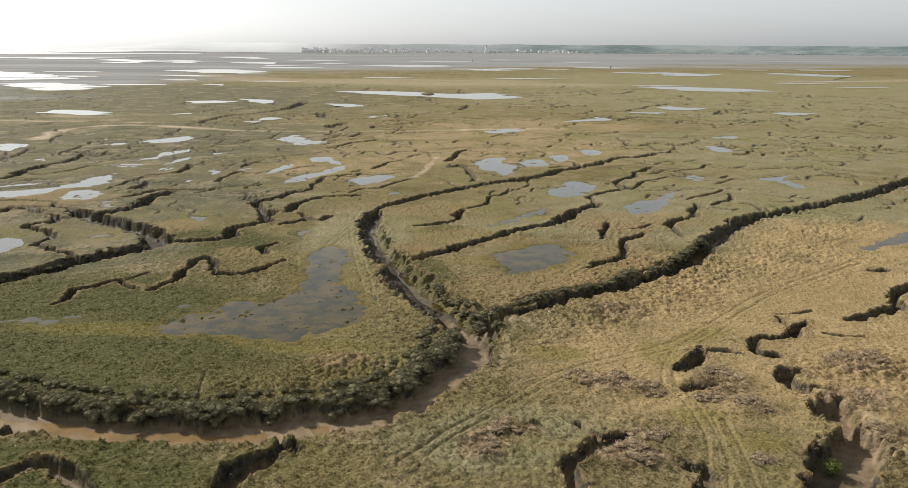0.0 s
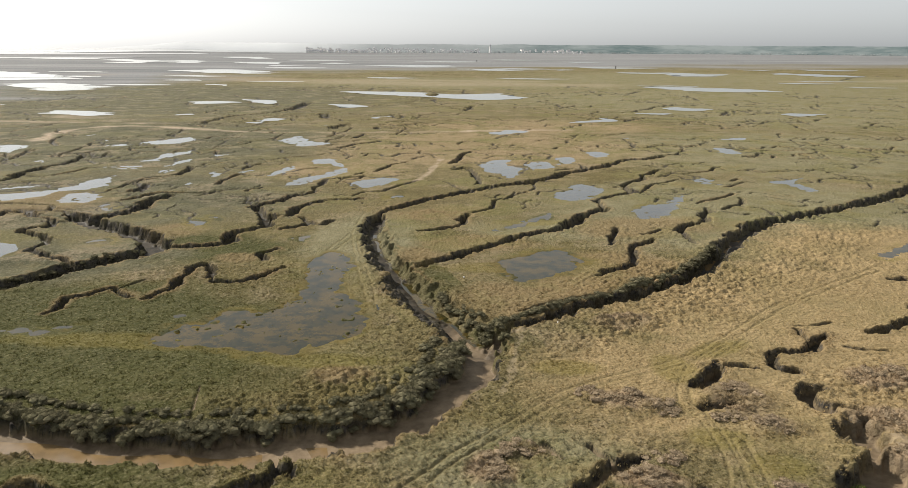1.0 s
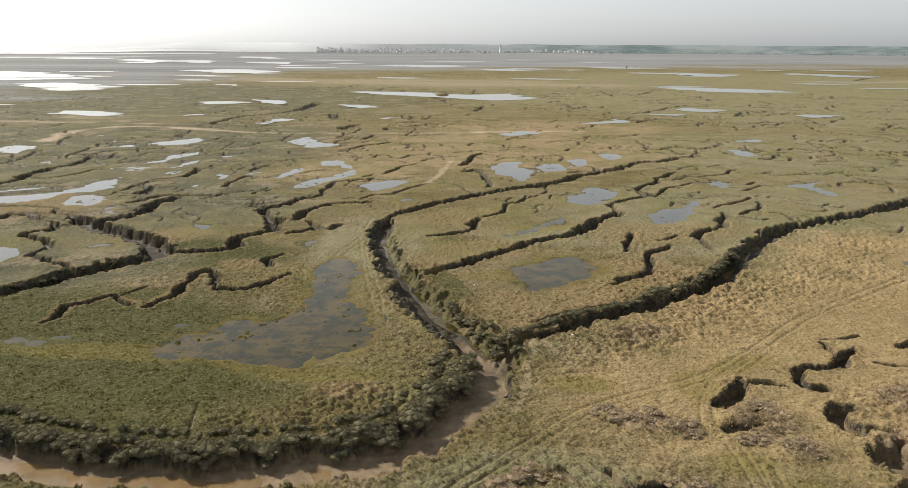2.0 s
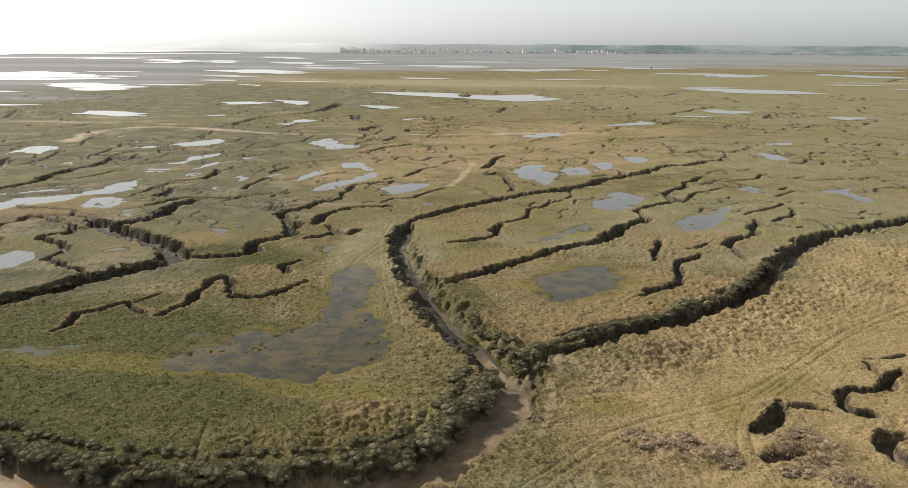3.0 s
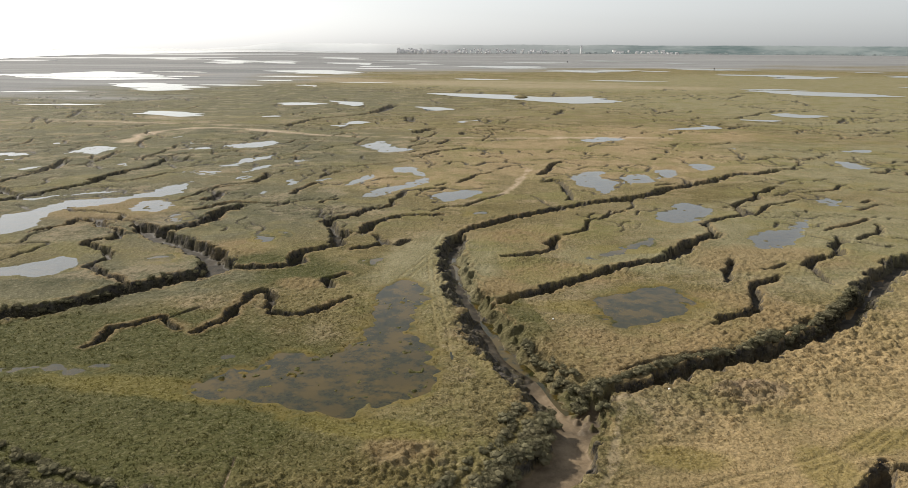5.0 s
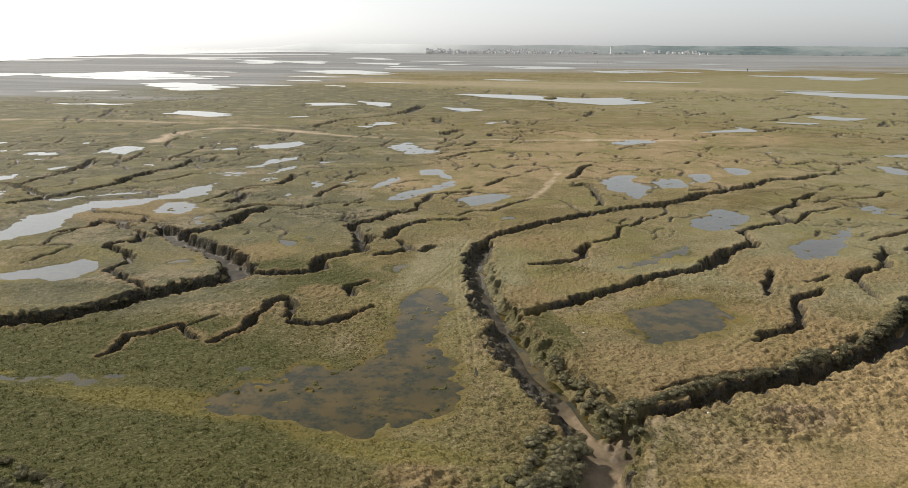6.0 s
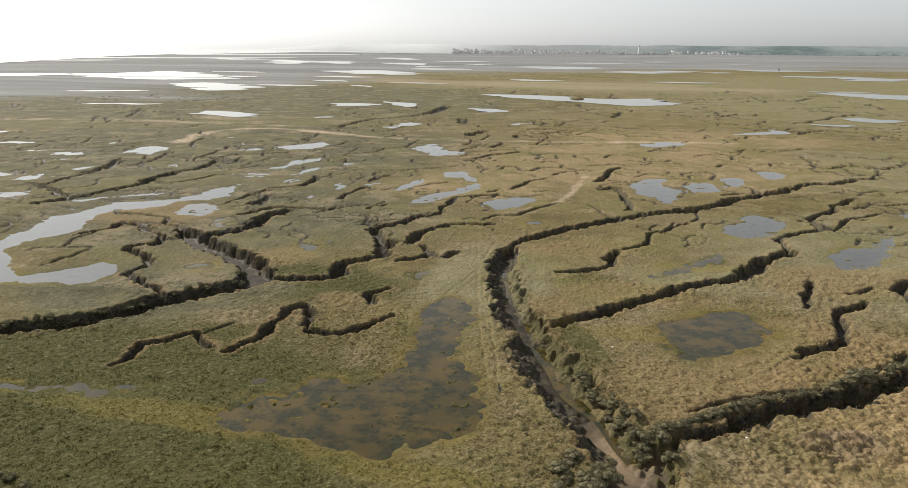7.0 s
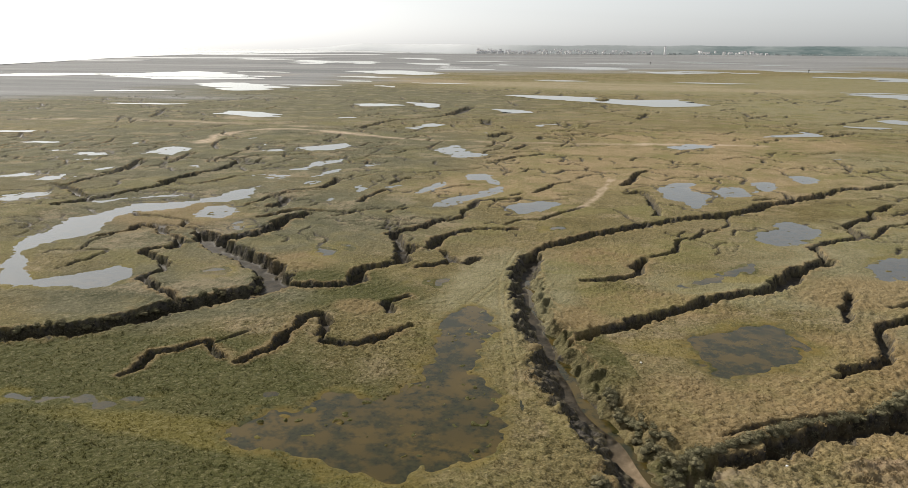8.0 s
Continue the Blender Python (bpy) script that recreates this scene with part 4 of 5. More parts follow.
for number, (depth, shore) in enumerate(POOLS):
    pts = spline(shore, 2.0, closed=True)
    far = np.hypot(pts[:, 0], pts[:, 1]).max()
    if far > 330:
        continue
    pts = np.vstack([pts, pts[:1]])
    x0, y0 = pts.min(0) - 5
    x1, y1 = pts.max(0) + 5
    r, t = window(x0, x1, y0, y1)
    x, y = GX[r, t], GY[r, t]
    d, inside = np.full(x.shape, 99.0), np.zeros(x.shape, bool)
    for a, b in zip(pts[:-1], pts[1:]):
        d = np.minimum(d, segment_distance(x, y, a, b))
        if a[1] != b[1]:
            inside ^= ((a[1] > y) != (b[1] > y)) & (x < (b[0] - a[0]) * (y - a[1]) / (b[1] - a[1]) + a[0])
    d = np.where(inside, -d, d)
    WET[number] = (r, t, d)
    BASIN[r, t] = np.where(d < SHORE[r, t], depth, BASIN[r, t])
    SHORE[r, t] = np.minimum(SHORE[r, t], d)
SHORE += grain(GX, GY, 3.6, 8) * 0.9 + grain(GX, GY, 1.3, 9) * 0.65 + grain(GX, GY, 0.6, 10) * 0.3

SAND = np.zeros(SHAPE)
for width, dry_sand, line in SANDS:
    f = line_field(spline(line, width), width * 1.2, np.full(SHAPE, 999.0))
    SAND = np.maximum(SAND, dry_sand * ease(1.1 - (f + width * (0.35 * grain(GX, GY, 2.2 * width, 81) + 0.25 * grain(GX, GY, 0.9 * width, 82))) / (width * 0.55)))
RUT = np.zeros(SHAPE)
for gauge, line in TRACKS:
    f = line_field(spline(line, 1.0), 2.2, np.full(SHAPE, 99.0))
    RUT = np.maximum(RUT, ease(1 - np.abs(f - gauge / 2 + 0.15 * grain(GX, GY, 2.5, 83)) / 0.28) * np.clip(0.9 + 0.5 * grain(GX, GY, 5.0, 84), 0.3, 1))


def blob(x, y, rx, ry, turn=0.0):
    c, s = math.cos(radians(turn)), math.sin(radians(turn))
    u, v = ((GX - x) * c + (GY - y) * s) / rx, ((GY - y) * c - (GX - x) * s) / ry
    return np.clip(1.35 - np.sqrt(u * u + v * v), 0, 1)


def blobs(*rows):
    out = np.zeros(SHAPE)
    for row in rows:
        out = np.maximum(out, blob(*row))
    return out


DRY = blobs((45, 85, 34, 26), (30, 66, 26, 16), (70, 112, 30, 20))
COOL = blobs((-75, 150, 50, 36), (-130, 240, 110, 90), (-260, 460, 260, 220), (-60, 105, 22, 14))
FRESH = blobs((160, 420, 110, 150), (300, 800, 260, 330), (60, 700, 260, 140), (60, 140, 50, 40), (110, 230, 90, 60), (220, 480, 240, 160), (4, 52, 11, 6), (14, 125, 14, 9), (-16, 118, 10, 22))
LUSH = blobs((-42, 68, 30, 13), (-30, 46, 16, 7), (-46, 78, 30, 20), (-34, 58, 18, 6), (-60, 62, 30, 14), (-40, 112, 16, 10))
GOLD = blobs((10, 235, 60, 50), (-30, 190, 20, 25), (30, 300, 60, 30))
TUFT = blobs((16.7, 79.6, 15, 5, 32), (35.5, 97.1, 22, 9, 38), (56.9, 111.5, 26, 12, 38), (41.6, 64.9, 9, 5, 0), (-9.0, 64.5, 6, 3, 0), (-16.2, 60.6, 7, 2.5, 0))
HEATH = blobs((14.9, 61.8, 3.6, 2.2, -12), (25.0, 62.0, 3.2, 3.6, 0), (26.2, 57.6, 2.4, 1.8, 0), (2.6, 50.9, 2.6, 2.4, 20), (13.8, 49.3, 3.2, 1.6, 0), (36.0, 58.8, 3.4, 2.6, 0), (40.0, 66.5, 4, 3, 0), (34.8, 51.8, 3.5, 3, 0), (18.3, 80.6, 4.2, 2.4, 20), (5.3, 53.4, 2.0, 1.2, 0))
MOSS = blobs((10.5, 68.6, 4, 2.0, 0), (24.4, 51.7, 3, 2, 0), (21.2, 68.8, 2.5, 4, 0), (26.9, 73.5, 5, 2, 30), (21.0, 55.5, 3, 2, 0), (-32.1, 74.4, 20, 2.5, 0), (-14.0, 69.8, 8, 2, 0), (6.0, 102.4, 10, 3, 0), (12.4, 130.3, 8, 3, 0))
BROWN = blobs((6, 88, 9, 8), (16, 95, 10, 5, 25), (22, 104, 12, 8), (3, 116, 10, 6), (-11.4, 66.8, 3.5, 2.5, 0), (-5.8, 109.0, 4, 5, 0), (-3.3, 137.1, 12, 5, 20), (-32.8, 106.0, 4, 3, 0), (-48.3, 122.8, 6, 6, 0), (-85.0, 145.5, 16, 14, 0), (34.8, 128.5, 14, 8, 0), (28.3, 124.4, 10, 6, 0), (5.9, 89.9, 6, 3, 20), (15.5, 92.6, 12, 4, 20))
SILT = np.maximum(blobs((-10, 58, 44, 16), (1, 70, 5, 4), (1.5, 79, 3.5, 5)), blob(38, 52, 10, 9))
side = GX / np.maximum(np.hypot(GX, GY), 1.0)
shore_start = 900 + np.where(side < 0, 720, 1050) * side
FLAT = np.clip((np.hypot(GX, GY) - shore_start + 160 * layers(GX, GY, 210, 20)) / (0.55 * shore_start), 0, 1)

# ---- heights ----
near = np.clip(1.25 - RADIUS / 420, 0, 1)[:, None]
calm = 1 - ease(1.0 - np.maximum(SHORE, 0) / 2.5)
tussock = np.maximum(0, grain(GX, GY, 0.62, 30) + 0.7 * grain(GX, GY, 0.31, 31)) ** 1.1
tufts = domes(GX, GY, 0.62, 35, 0.55)
clumps = domes(GX + 0.4 * grain(GX, GY, 0.6, 38), GY + 0.4 * grain(GX, GY, 0.6, 41), 0.80, 36, 0.6) * (0.6 + 0.4 * grain(GX, GY, 0.3, 42))
mound = domes(GX + 0.5 * grain(GX, GY, 1.1, 39), GY + 0.5 * grain(GX, GY, 1.1, 34), 2.9, 33, 0.85)
growth = np.clip(0.5 + 1.3 * layers(GX, GY, 17, 37, 3), 0, 1)          # where the turf is tufted rather than grazed
growth *= 1 - 0.8 * DRY * (1 - np.clip(TUFT + HEATH, 0, 1))
Z = far_rise(GX, GY) + near * (0.10 * layers(GX, GY, 26, 40) + 0.03)
Z += near * ease((RADIUS[:, None] - 90) / 80) * (0.22 * np.maximum(0, layers(GX, GY, 9, 90, 2) - 0.05) + 0.10 * np.maximum(0, layers(GX, GY, 3.4, 94, 2))) * calm
open_land = ease((EDGE + 0.1) / 0.6) * calm * (1 - SAND * 0.9) * (1 - 0.7 * RUT)
Z += near * open_land * tussock * (0.045 + 0.05 * TUFT + 0.07 * HEATH + 0.05 * BROWN)
Z += near * open_land * tufts * (0.02 + 0.14 * growth + 0.22 * TUFT + 0.08 * BROWN)
Z += near * open_land * clumps * (0.05 * growth + 0.34 * TUFT + 0.10 * BROWN)
Z += near * open_land * mound * (0.50 * np.clip(1.6 * HEATH, 0, 1) + 0.05 * growth)
rim = np.exp(-np.maximum(EDGE, 0) / 0.9) * (EDGE > -0.5) * np.clip(DEEP / 1.5, 0, 1.2)
Z += near * rim * (0.06 + 0.16 * np.maximum(0, grain(GX, GY, 1.25, 50) + 0.4) + 0.22 * domes(GX, GY, 0.9, 56, 0.7))
cut = CUT
Z -= SUNK * (1 + 0.10 * grain(GX, GY, 4.0, 51))
slope = ease(cut / 0.15) * (1 - MUD)
Z += slope * (0.26 * domes(GX, GY, 0.95, 57, 0.8) * (1 - 0.6 * ((GX > -17) & (GY > 70) & (GX < 6))) + 0.30 * np.maximum(0, grain(GX, GY, 0.9, 52)) + 0.16 * grain(GX, GY, 0.45, 53)) * np.clip(DEEP, 0, 1) * np.clip(1.7 - RADIUS / 95, 0.2, 1)[:, None]
Z -= 0.08 * RUT * near
basin = ease(0.15 - SHORE / 2.6)
Z = np.where(SHORE < 3, Z * (1 - 0.9 * ease((3 - SHORE) / 3)) , Z)
Z -= BASIN * basin
Z += basin * (SHORE > -6) * 0.25 * np.maximum(0, layers(GX, GY, 1.6, 60, 2) - 0.35)
# low islets of plants in the shallows of the near ponds
islet = ease((grain(GX, GY, 1.1, 63) + 0.6 * grain(GX, GY, 0.4, 64) - 0.62) / 0.25) * ease((grain(GX, GY, 7.0, 65) + 0.05) / 0.4) * (SHORE < -0.3) * (SHORE > -9) * (BASIN > 0.2) * (RADIUS[:, None] < 128)
Z += islet * basin * np.maximum(0, BASIN - 0.05 + 0.12 * tussock)
# pools keep a flat shore
shallow = np.clip(1.6 - RADIUS / 110, 0.4, 1)[:, None]
throat_line = np.interp(GY, [p[1] for p in CREEKS[1][2][::-1]], [p[0] for p in CREEKS[1][2][::-1]])
GREEN_SIDE = ((GY > 70) & (GY < 126) & (GX > throat_line + 0.7) & (GX < throat_line + 7)).astype(float)      # this bank is grown over
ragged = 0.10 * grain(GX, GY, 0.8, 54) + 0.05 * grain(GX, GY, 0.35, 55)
# bare mud and painted shade grow with the cut; a sunlit sandy bank stays lighter
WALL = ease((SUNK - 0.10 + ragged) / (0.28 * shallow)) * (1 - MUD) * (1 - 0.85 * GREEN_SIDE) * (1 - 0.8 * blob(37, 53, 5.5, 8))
BROWN = np.maximum(BROWN, (EDGE > -0.2) * np.exp(-np.maximum(EDGE, 0) / 1.0) * np.clip(0.55 + 0.5 * grain(GX, GY, 6.0, 97), 0, 0.8) * (DEEP > 0.5))
LUSH = np.maximum(LUSH, np.maximum(0.55 * GREEN_SIDE, 1.0 * (SHORE < -0.6)))
margin = np.where((BASIN > 0.2) & (RADIUS[:, None] < 135), 1.6, -0.3)          # sodden turf round the near ponds
POOL = ease((margin - SHORE) / 3.0) * (1 - islet)
MOSS = np.maximum(MOSS, np.exp(-np.maximum(SHORE, 0) / 1.6) * (SHORE < 9) * (SHORE > -0.6) * np.clip(0.5 + 0.6 * grain(GX, GY, 5.0, 98), 0, 1) * (RADIUS[:, None] < 170))


def sheet(name, x, y, z, fields, mat):
    """One closed fan of quads round CENTRE, with named values at its points."""
    rows, cols = x.shape
    co = np.stack([x, y, z], -1).reshape(-1, 3)
    co = np.vstack([co, [[*CENTRE, 0.0]]])
    i = np.arange(rows - 1)[:, None] * cols
    j = np.arange(cols)[None]
    k = (np.arange(cols)[None] + 1) % cols
    quads = np.stack(np.broadcast_arrays(i + j, i + cols + j, i + cols + k, i + k), -1).reshape(-1, 4)[:, ::-1]
    tip = np.stack([np.full(cols, rows * cols), np.arange(cols), (np.arange(cols) + 1) % cols], -1)[:, ::-1]
    me = bpy.data.meshes.new(name)
    me.vertices.add(len(co))
    me.vertices.foreach_set("co", co.ravel())
    loops = np.concatenate([quads.ravel(), tip.ravel()])
    me.loops.add(len(loops))
    me.loops.foreach_set("vertex_index", loops)
    me.polygons.add(len(quads) + len(tip))
    starts = np.concatenate([np.arange(len(quads)) * 4, len(quads) * 4 + np.arange(len(tip)) * 3])
    me.polygons.foreach_set("loop_start", starts)
    me.polygons.foreach_set("use_smooth", np.ones(len(starts), bool))
    me.update(calc_edges=True)
    for key, value in fields.items():
        at = me.attributes.new(key, "FLOAT", "POINT")
        at.data.foreach_set("value", np.append(value.ravel(), 0).astype(np.float32))
    me.materials.append(mat)
    return new(name, me)


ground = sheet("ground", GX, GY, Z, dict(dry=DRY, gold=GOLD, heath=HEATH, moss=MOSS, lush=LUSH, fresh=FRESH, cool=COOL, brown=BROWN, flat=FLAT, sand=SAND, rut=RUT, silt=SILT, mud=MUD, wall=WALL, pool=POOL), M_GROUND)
tagged(ground, "olive and tan salt marsh cut by winding muddy creeks", "marsh", kind="structure")


def ground_height(x, y):
    """Height of the sheet at points of the plan, by its nearest grid points."""
    x, y = np.asarray(x, float), np.asarray(y, float)
    r = np.hypot(x - CENTRE[0], y - CENTRE[1])
    t = np.arctan2(-(x - CENTRE[0]), y - CENTRE[1])
    i = np.clip(np.searchsorted(RADIUS, r), 0, NR - 1)
    j = np.clip(np.searchsorted(fan, t), 0, len(fan) - 1)
    return Z[i, j], i, j


# ---- water ----
LEVEL = -0.07
TAKEN = np.zeros(SHAPE, bool)
for number, (depth, shore) in enumerate(POOLS):
    bm = bmesh.new()
    pts = spline(shore, 1.0, closed=True)
    far = np.hypot(pts[:, 0], pts[:, 1]).max()
    if number in WET:
        # a flat film over the hollow; the ground that rises through it makes the shore
        r, t, d = WET[number]
        step = 3 if far < 200 else 2
        x, y = GX[r, t][::step, ::step], GY[r, t][::step, ::step]
        wet = (d < 2.4) & ((EDGE[r, t] > 0.3) | (SHORE[r, t] < 0.3)) & ~TAKEN[r, t]
        TAKEN[r, t] |= wet
        wet = wet[::step, ::step]
        grid = {}
        for i, j in zip(*np.nonzero(wet[:-1, :-1] & wet[1:, :-1] & wet[1:, 1:] & wet[:-1, 1:])):
            corners = []
            for key in ((i, j), (i, j + 1), (i + 1, j + 1), (i + 1, j)):
                if key not in grid:
                    grid[key] = bm.verts.new((x[key], y[key], LEVEL))
                corners.append(grid[key])
            bm.faces.new(corners)
        bmesh.ops.recalc_face_normals(bm, faces=bm.faces)
        if bm.faces and sum(f.normal.z for f in bm.faces) < 0:
            bmesh.ops.reverse_faces(bm, faces=bm.faces)
    else:
        ahead = np.roll(pts, -1, 0)
        if np.sum(pts[:, 0] * ahead[:, 1] - ahead[:, 0] * pts[:, 1]) < 0:
            pts = pts[::-1].copy()
        mid_y = pts[:, 1].mean()
        pts[:, 1] = mid_y + (pts[:, 1] - mid_y) * 0.8
        pts[:, 0] += layers(pts[:, 1] * 0.6, pts[:, 0] * 0.25, far / 60, 70) * far / 60
        pts[:, 1] += layers(pts[:, 0], pts[:, 1] * 0.3, far / 40, 75) * (far / 400) ** 1.4 * 1.6
        z = far_rise(pts[:, 0], pts[:, 1]) + 0.20 + 0.004 * number + 0.0004 * np.maximum(0, far - 900)
        face = bm.faces.new([bm.verts.new((px, py, h)) for (px, py), h in zip(pts, z)])
        bmesh.ops.triangulate(bm, faces=[face])
    me = bpy.data.meshes.new("water")
    bm.to_mesh(me)
    bm.free()
    me.materials.append(M_WATER if far <= 165 else M_FAR_WATER)
    water = new("pond", me)
    water.visible_shadow = False
    tagged(water, "still shallow marsh pond reflecting the pale sky", "pond", "marsh ponds", "structure")


def stream(line, width, level):
    """A thread of water on a creek's bed; the uneven mud breaks its edges."""
    pts = spline(line, 1.0)
    way = np.gradient(pts, axis=0)
    way /= np.maximum(np.hypot(way[:, 0], way[:, 1]), 1e-6)[:, None]
    bm = bmesh.new()
    pairs = []
    for k, (p, w) in enumerate(zip(pts, way)):
        half = width / 2 * (1 + 0.3 * math.sin(k * 0.7))
        pairs.append([bm.verts.new((p[0] - w[1] * s * half, p[1] + w[0] * s * half, level)) for s in (1, -1)])
    for a, b in zip(pairs[:-1], pairs[1:]):
        bm.faces.new((a[0], a[1], b[1], b[0]))
    bmesh.ops.recalc_face_normals(bm, faces=bm.faces)
    me = bpy.data.meshes.new("stream")
    bm.to_mesh(me)
    bm.free()
    me.materials.append(M_WATER if width < 1.3 else M_STREAM)
    thread = new("water", me)
    thread.visible_shadow = False
    tagged(thread, "shallow muddy stream on the bed of a creek", "stream", "streams", "structure")


stream([(-14.4, 126.4), (-13.0, 118.5), (-11.1, 111.7), (-8.8, 105.0), (-7.3, 99.1), (-6.0, 94.7), (-4.5, 90.2), (-2.6, 86.8), (-0.7, 83.9), (0.8, 80.6), (2.4, 77.4)], 1.2, -1.49)
stream([(-10.3, 54.2), (-13.6, 53.4), (-17.2, 52.8), (-21.0, 52.6), (-25.2, 52.6), (-29.0, 53.2), (-33.1, 53.9), (-35.6, 54.4), (-38.7, 55.3), (-43.5, 57.2)], 2.4, -1.03)
stream([(35.4, 105.6), (39.5, 111.5), (44.1, 118.8), (48.2, 125.3)], 1.4, -1.56)

# open water beyond the flats, out to the horizon
near_shore = spline(SEA, 60.0)
bm = bmesh.new()
inner = [bm.verts.new((x, y, far_rise(x, y) + 0.9)) for x, y in near_shore]
outer = []
for x, y in near_shore:
    k = 5200 / math.hypot(x, y)
    outer.append(bm.verts.new((x * k, y * k, float(far_rise(x * k, y * k)) + 0.9)))
mids = []
for (x, y) in near_shore:
    row = []
    for f in np.linspace(0, 1, 9)[1:-1]:
        k = 1 + (5200 / math.hypot(x, y) - 1) * f
        row.append(bm.verts.new((x * k, y * k, far_rise(x * k, y * k) + 0.9)))
    mids.append(row)
lines = [[a, *m, b] for a, m, b in zip(inner, mids, outer)]
for a, b in zip(lines[:-1], lines[1:]):
    for i in range(len(a) - 1):
        bm.faces.new((a[i], a[i + 1], b[i + 1], b[i]))
bmesh.ops.recalc_face_normals(bm, faces=bm.faces)
me = bpy.data.meshes.new("water")
bm.to_mesh(me)
bm.free()
me.materials.append(M_SEA)
tagged(new("water", me), "wide shining tidal water beyond the mudflats", "sea", kind="structure")


# long bars of mud that the tide has left bare
def mud_bar(turn, far, long, broad, seed):
    rs = np.random.RandomState(seed)
    bm = bmesh.new()
    a = radians(turn)
    across, ahead = Vector((math.cos(a), math.sin(a), 0)), Vector((-math.sin(a), math.cos(a), 0))
    rows = []
    for k in range(25):
        u = k / 12 - 1
        wide = broad * math.sqrt(max(0.0, 1 - u * u)) * rs.uniform(0.6, 1.2)
        row = []
        for v, h in ((-1, -0.5), (-0.6, 0.5), (0.6, 0.6), (1, -0.5)):
            p = ahead * (far + v * wide + 0.3 * broad * math.sin(2.2 * u + seed)) + across * u * long
            row.append(bm.verts.new((p.x, p.y, float(far_rise(p.x, p.y)) + 0.9 + h)))
        rows.append(row)
    for p, q in zip(rows[:-1], rows[1:]):
        for i in range(3):
            bm.faces.new((p[i], q[i], q[i + 1], p[i + 1]))
    me = bpy.data.meshes.new("mud_bar")
    bm.to_mesh(me)
    bm.free()
    me.materials.append(M_MUD)
    tagged(new("mud_bar", me), "long low bar of grey mud in the tidal water", "mud bar", "mud bars", "structure")


for k, (turn, far, long, broad) in enumerate(((36, 2250, 520, 60), (30, 3000, 620, 110), (40, 3300, 700, 120), (26, 3900, 640, 160), (44, 1900, 300, 40), (34, 4300, 900, 150))):
    mud_bar(turn, far, long, broad, 400 + k)


# ---- distance ----
def ridge(name, a0, a1, far, low, high, seed, mat, label):
    """A long wooded rise along the horizon: a, degrees anticlockwise from +y."""
    n = 320
    turn = np.radians(np.linspace(a0, a1, n))
    rs = np.random.RandomState(seed)
    top = low + (high - low) * ease(np.minimum(np.arange(n), n - 1 - np.arange(n)) / 30.0)
    top = top + np.interp(np.arange(n), np.arange(0, n, 9), rs.uniform(-4, 4, len(range(0, n, 9)))) + rs.uniform(-1.0, 1.0, n)
    bm = bmesh.new()
    rows = []
    for d, h in ((far - 260, 0.0), (far - 200, 0.35), (far - 60, 1.0), (far + 80, 0.9), (far + 150, 0.0)):
        rows.append([bm.verts.new((-math.sin(t) * d, math.cos(t) * d, 6 + h * z)) for t, z in zip(turn, top)])
    for a, b in zip(rows[:-1], rows[1:]):
        for i in range(n - 1):
            bm.faces.new((a[i + 1], a[i], b[i], b[i + 1])).smooth = True
    me = bpy.data.meshes.new(name)
    bm.to_mesh(me)
    bm.free()
    me.materials.append(mat)
    return tagged(new(name, me), label, "hill", kind="structure")


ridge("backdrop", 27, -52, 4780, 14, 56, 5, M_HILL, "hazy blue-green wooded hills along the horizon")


def part(name, bm, mat, parent=None, label=""):
    me = bpy.data.meshes.new(name)
    bm.to_mesh(me)
    bm.free()
    for m in mat if isinstance(mat, tuple) else (mat,):
        me.materials.append(m)
    ob = new(name, me)
    if parent:
        ob.parent = parent
    if label:
        ob["label"] = label
    return ob


def box(bm, x0, x1, y0, y1, z0, z1):
    v = [bm.verts.new(p) for p in ((x0, y0, z0), (x1, y0, z0), (x1, y1, z0), (x0, y1, z0), (x0, y0, z1), (x1, y0, z1), (x1, y1, z1), (x0, y1, z1))]
    for f in ((3, 2, 1, 0), (4, 5, 6, 7), (0, 1, 5, 4), (1, 2, 6, 5), (2, 3, 7, 6), (3, 0, 4, 7)):
        bm.faces.new([v[i] for i in f])


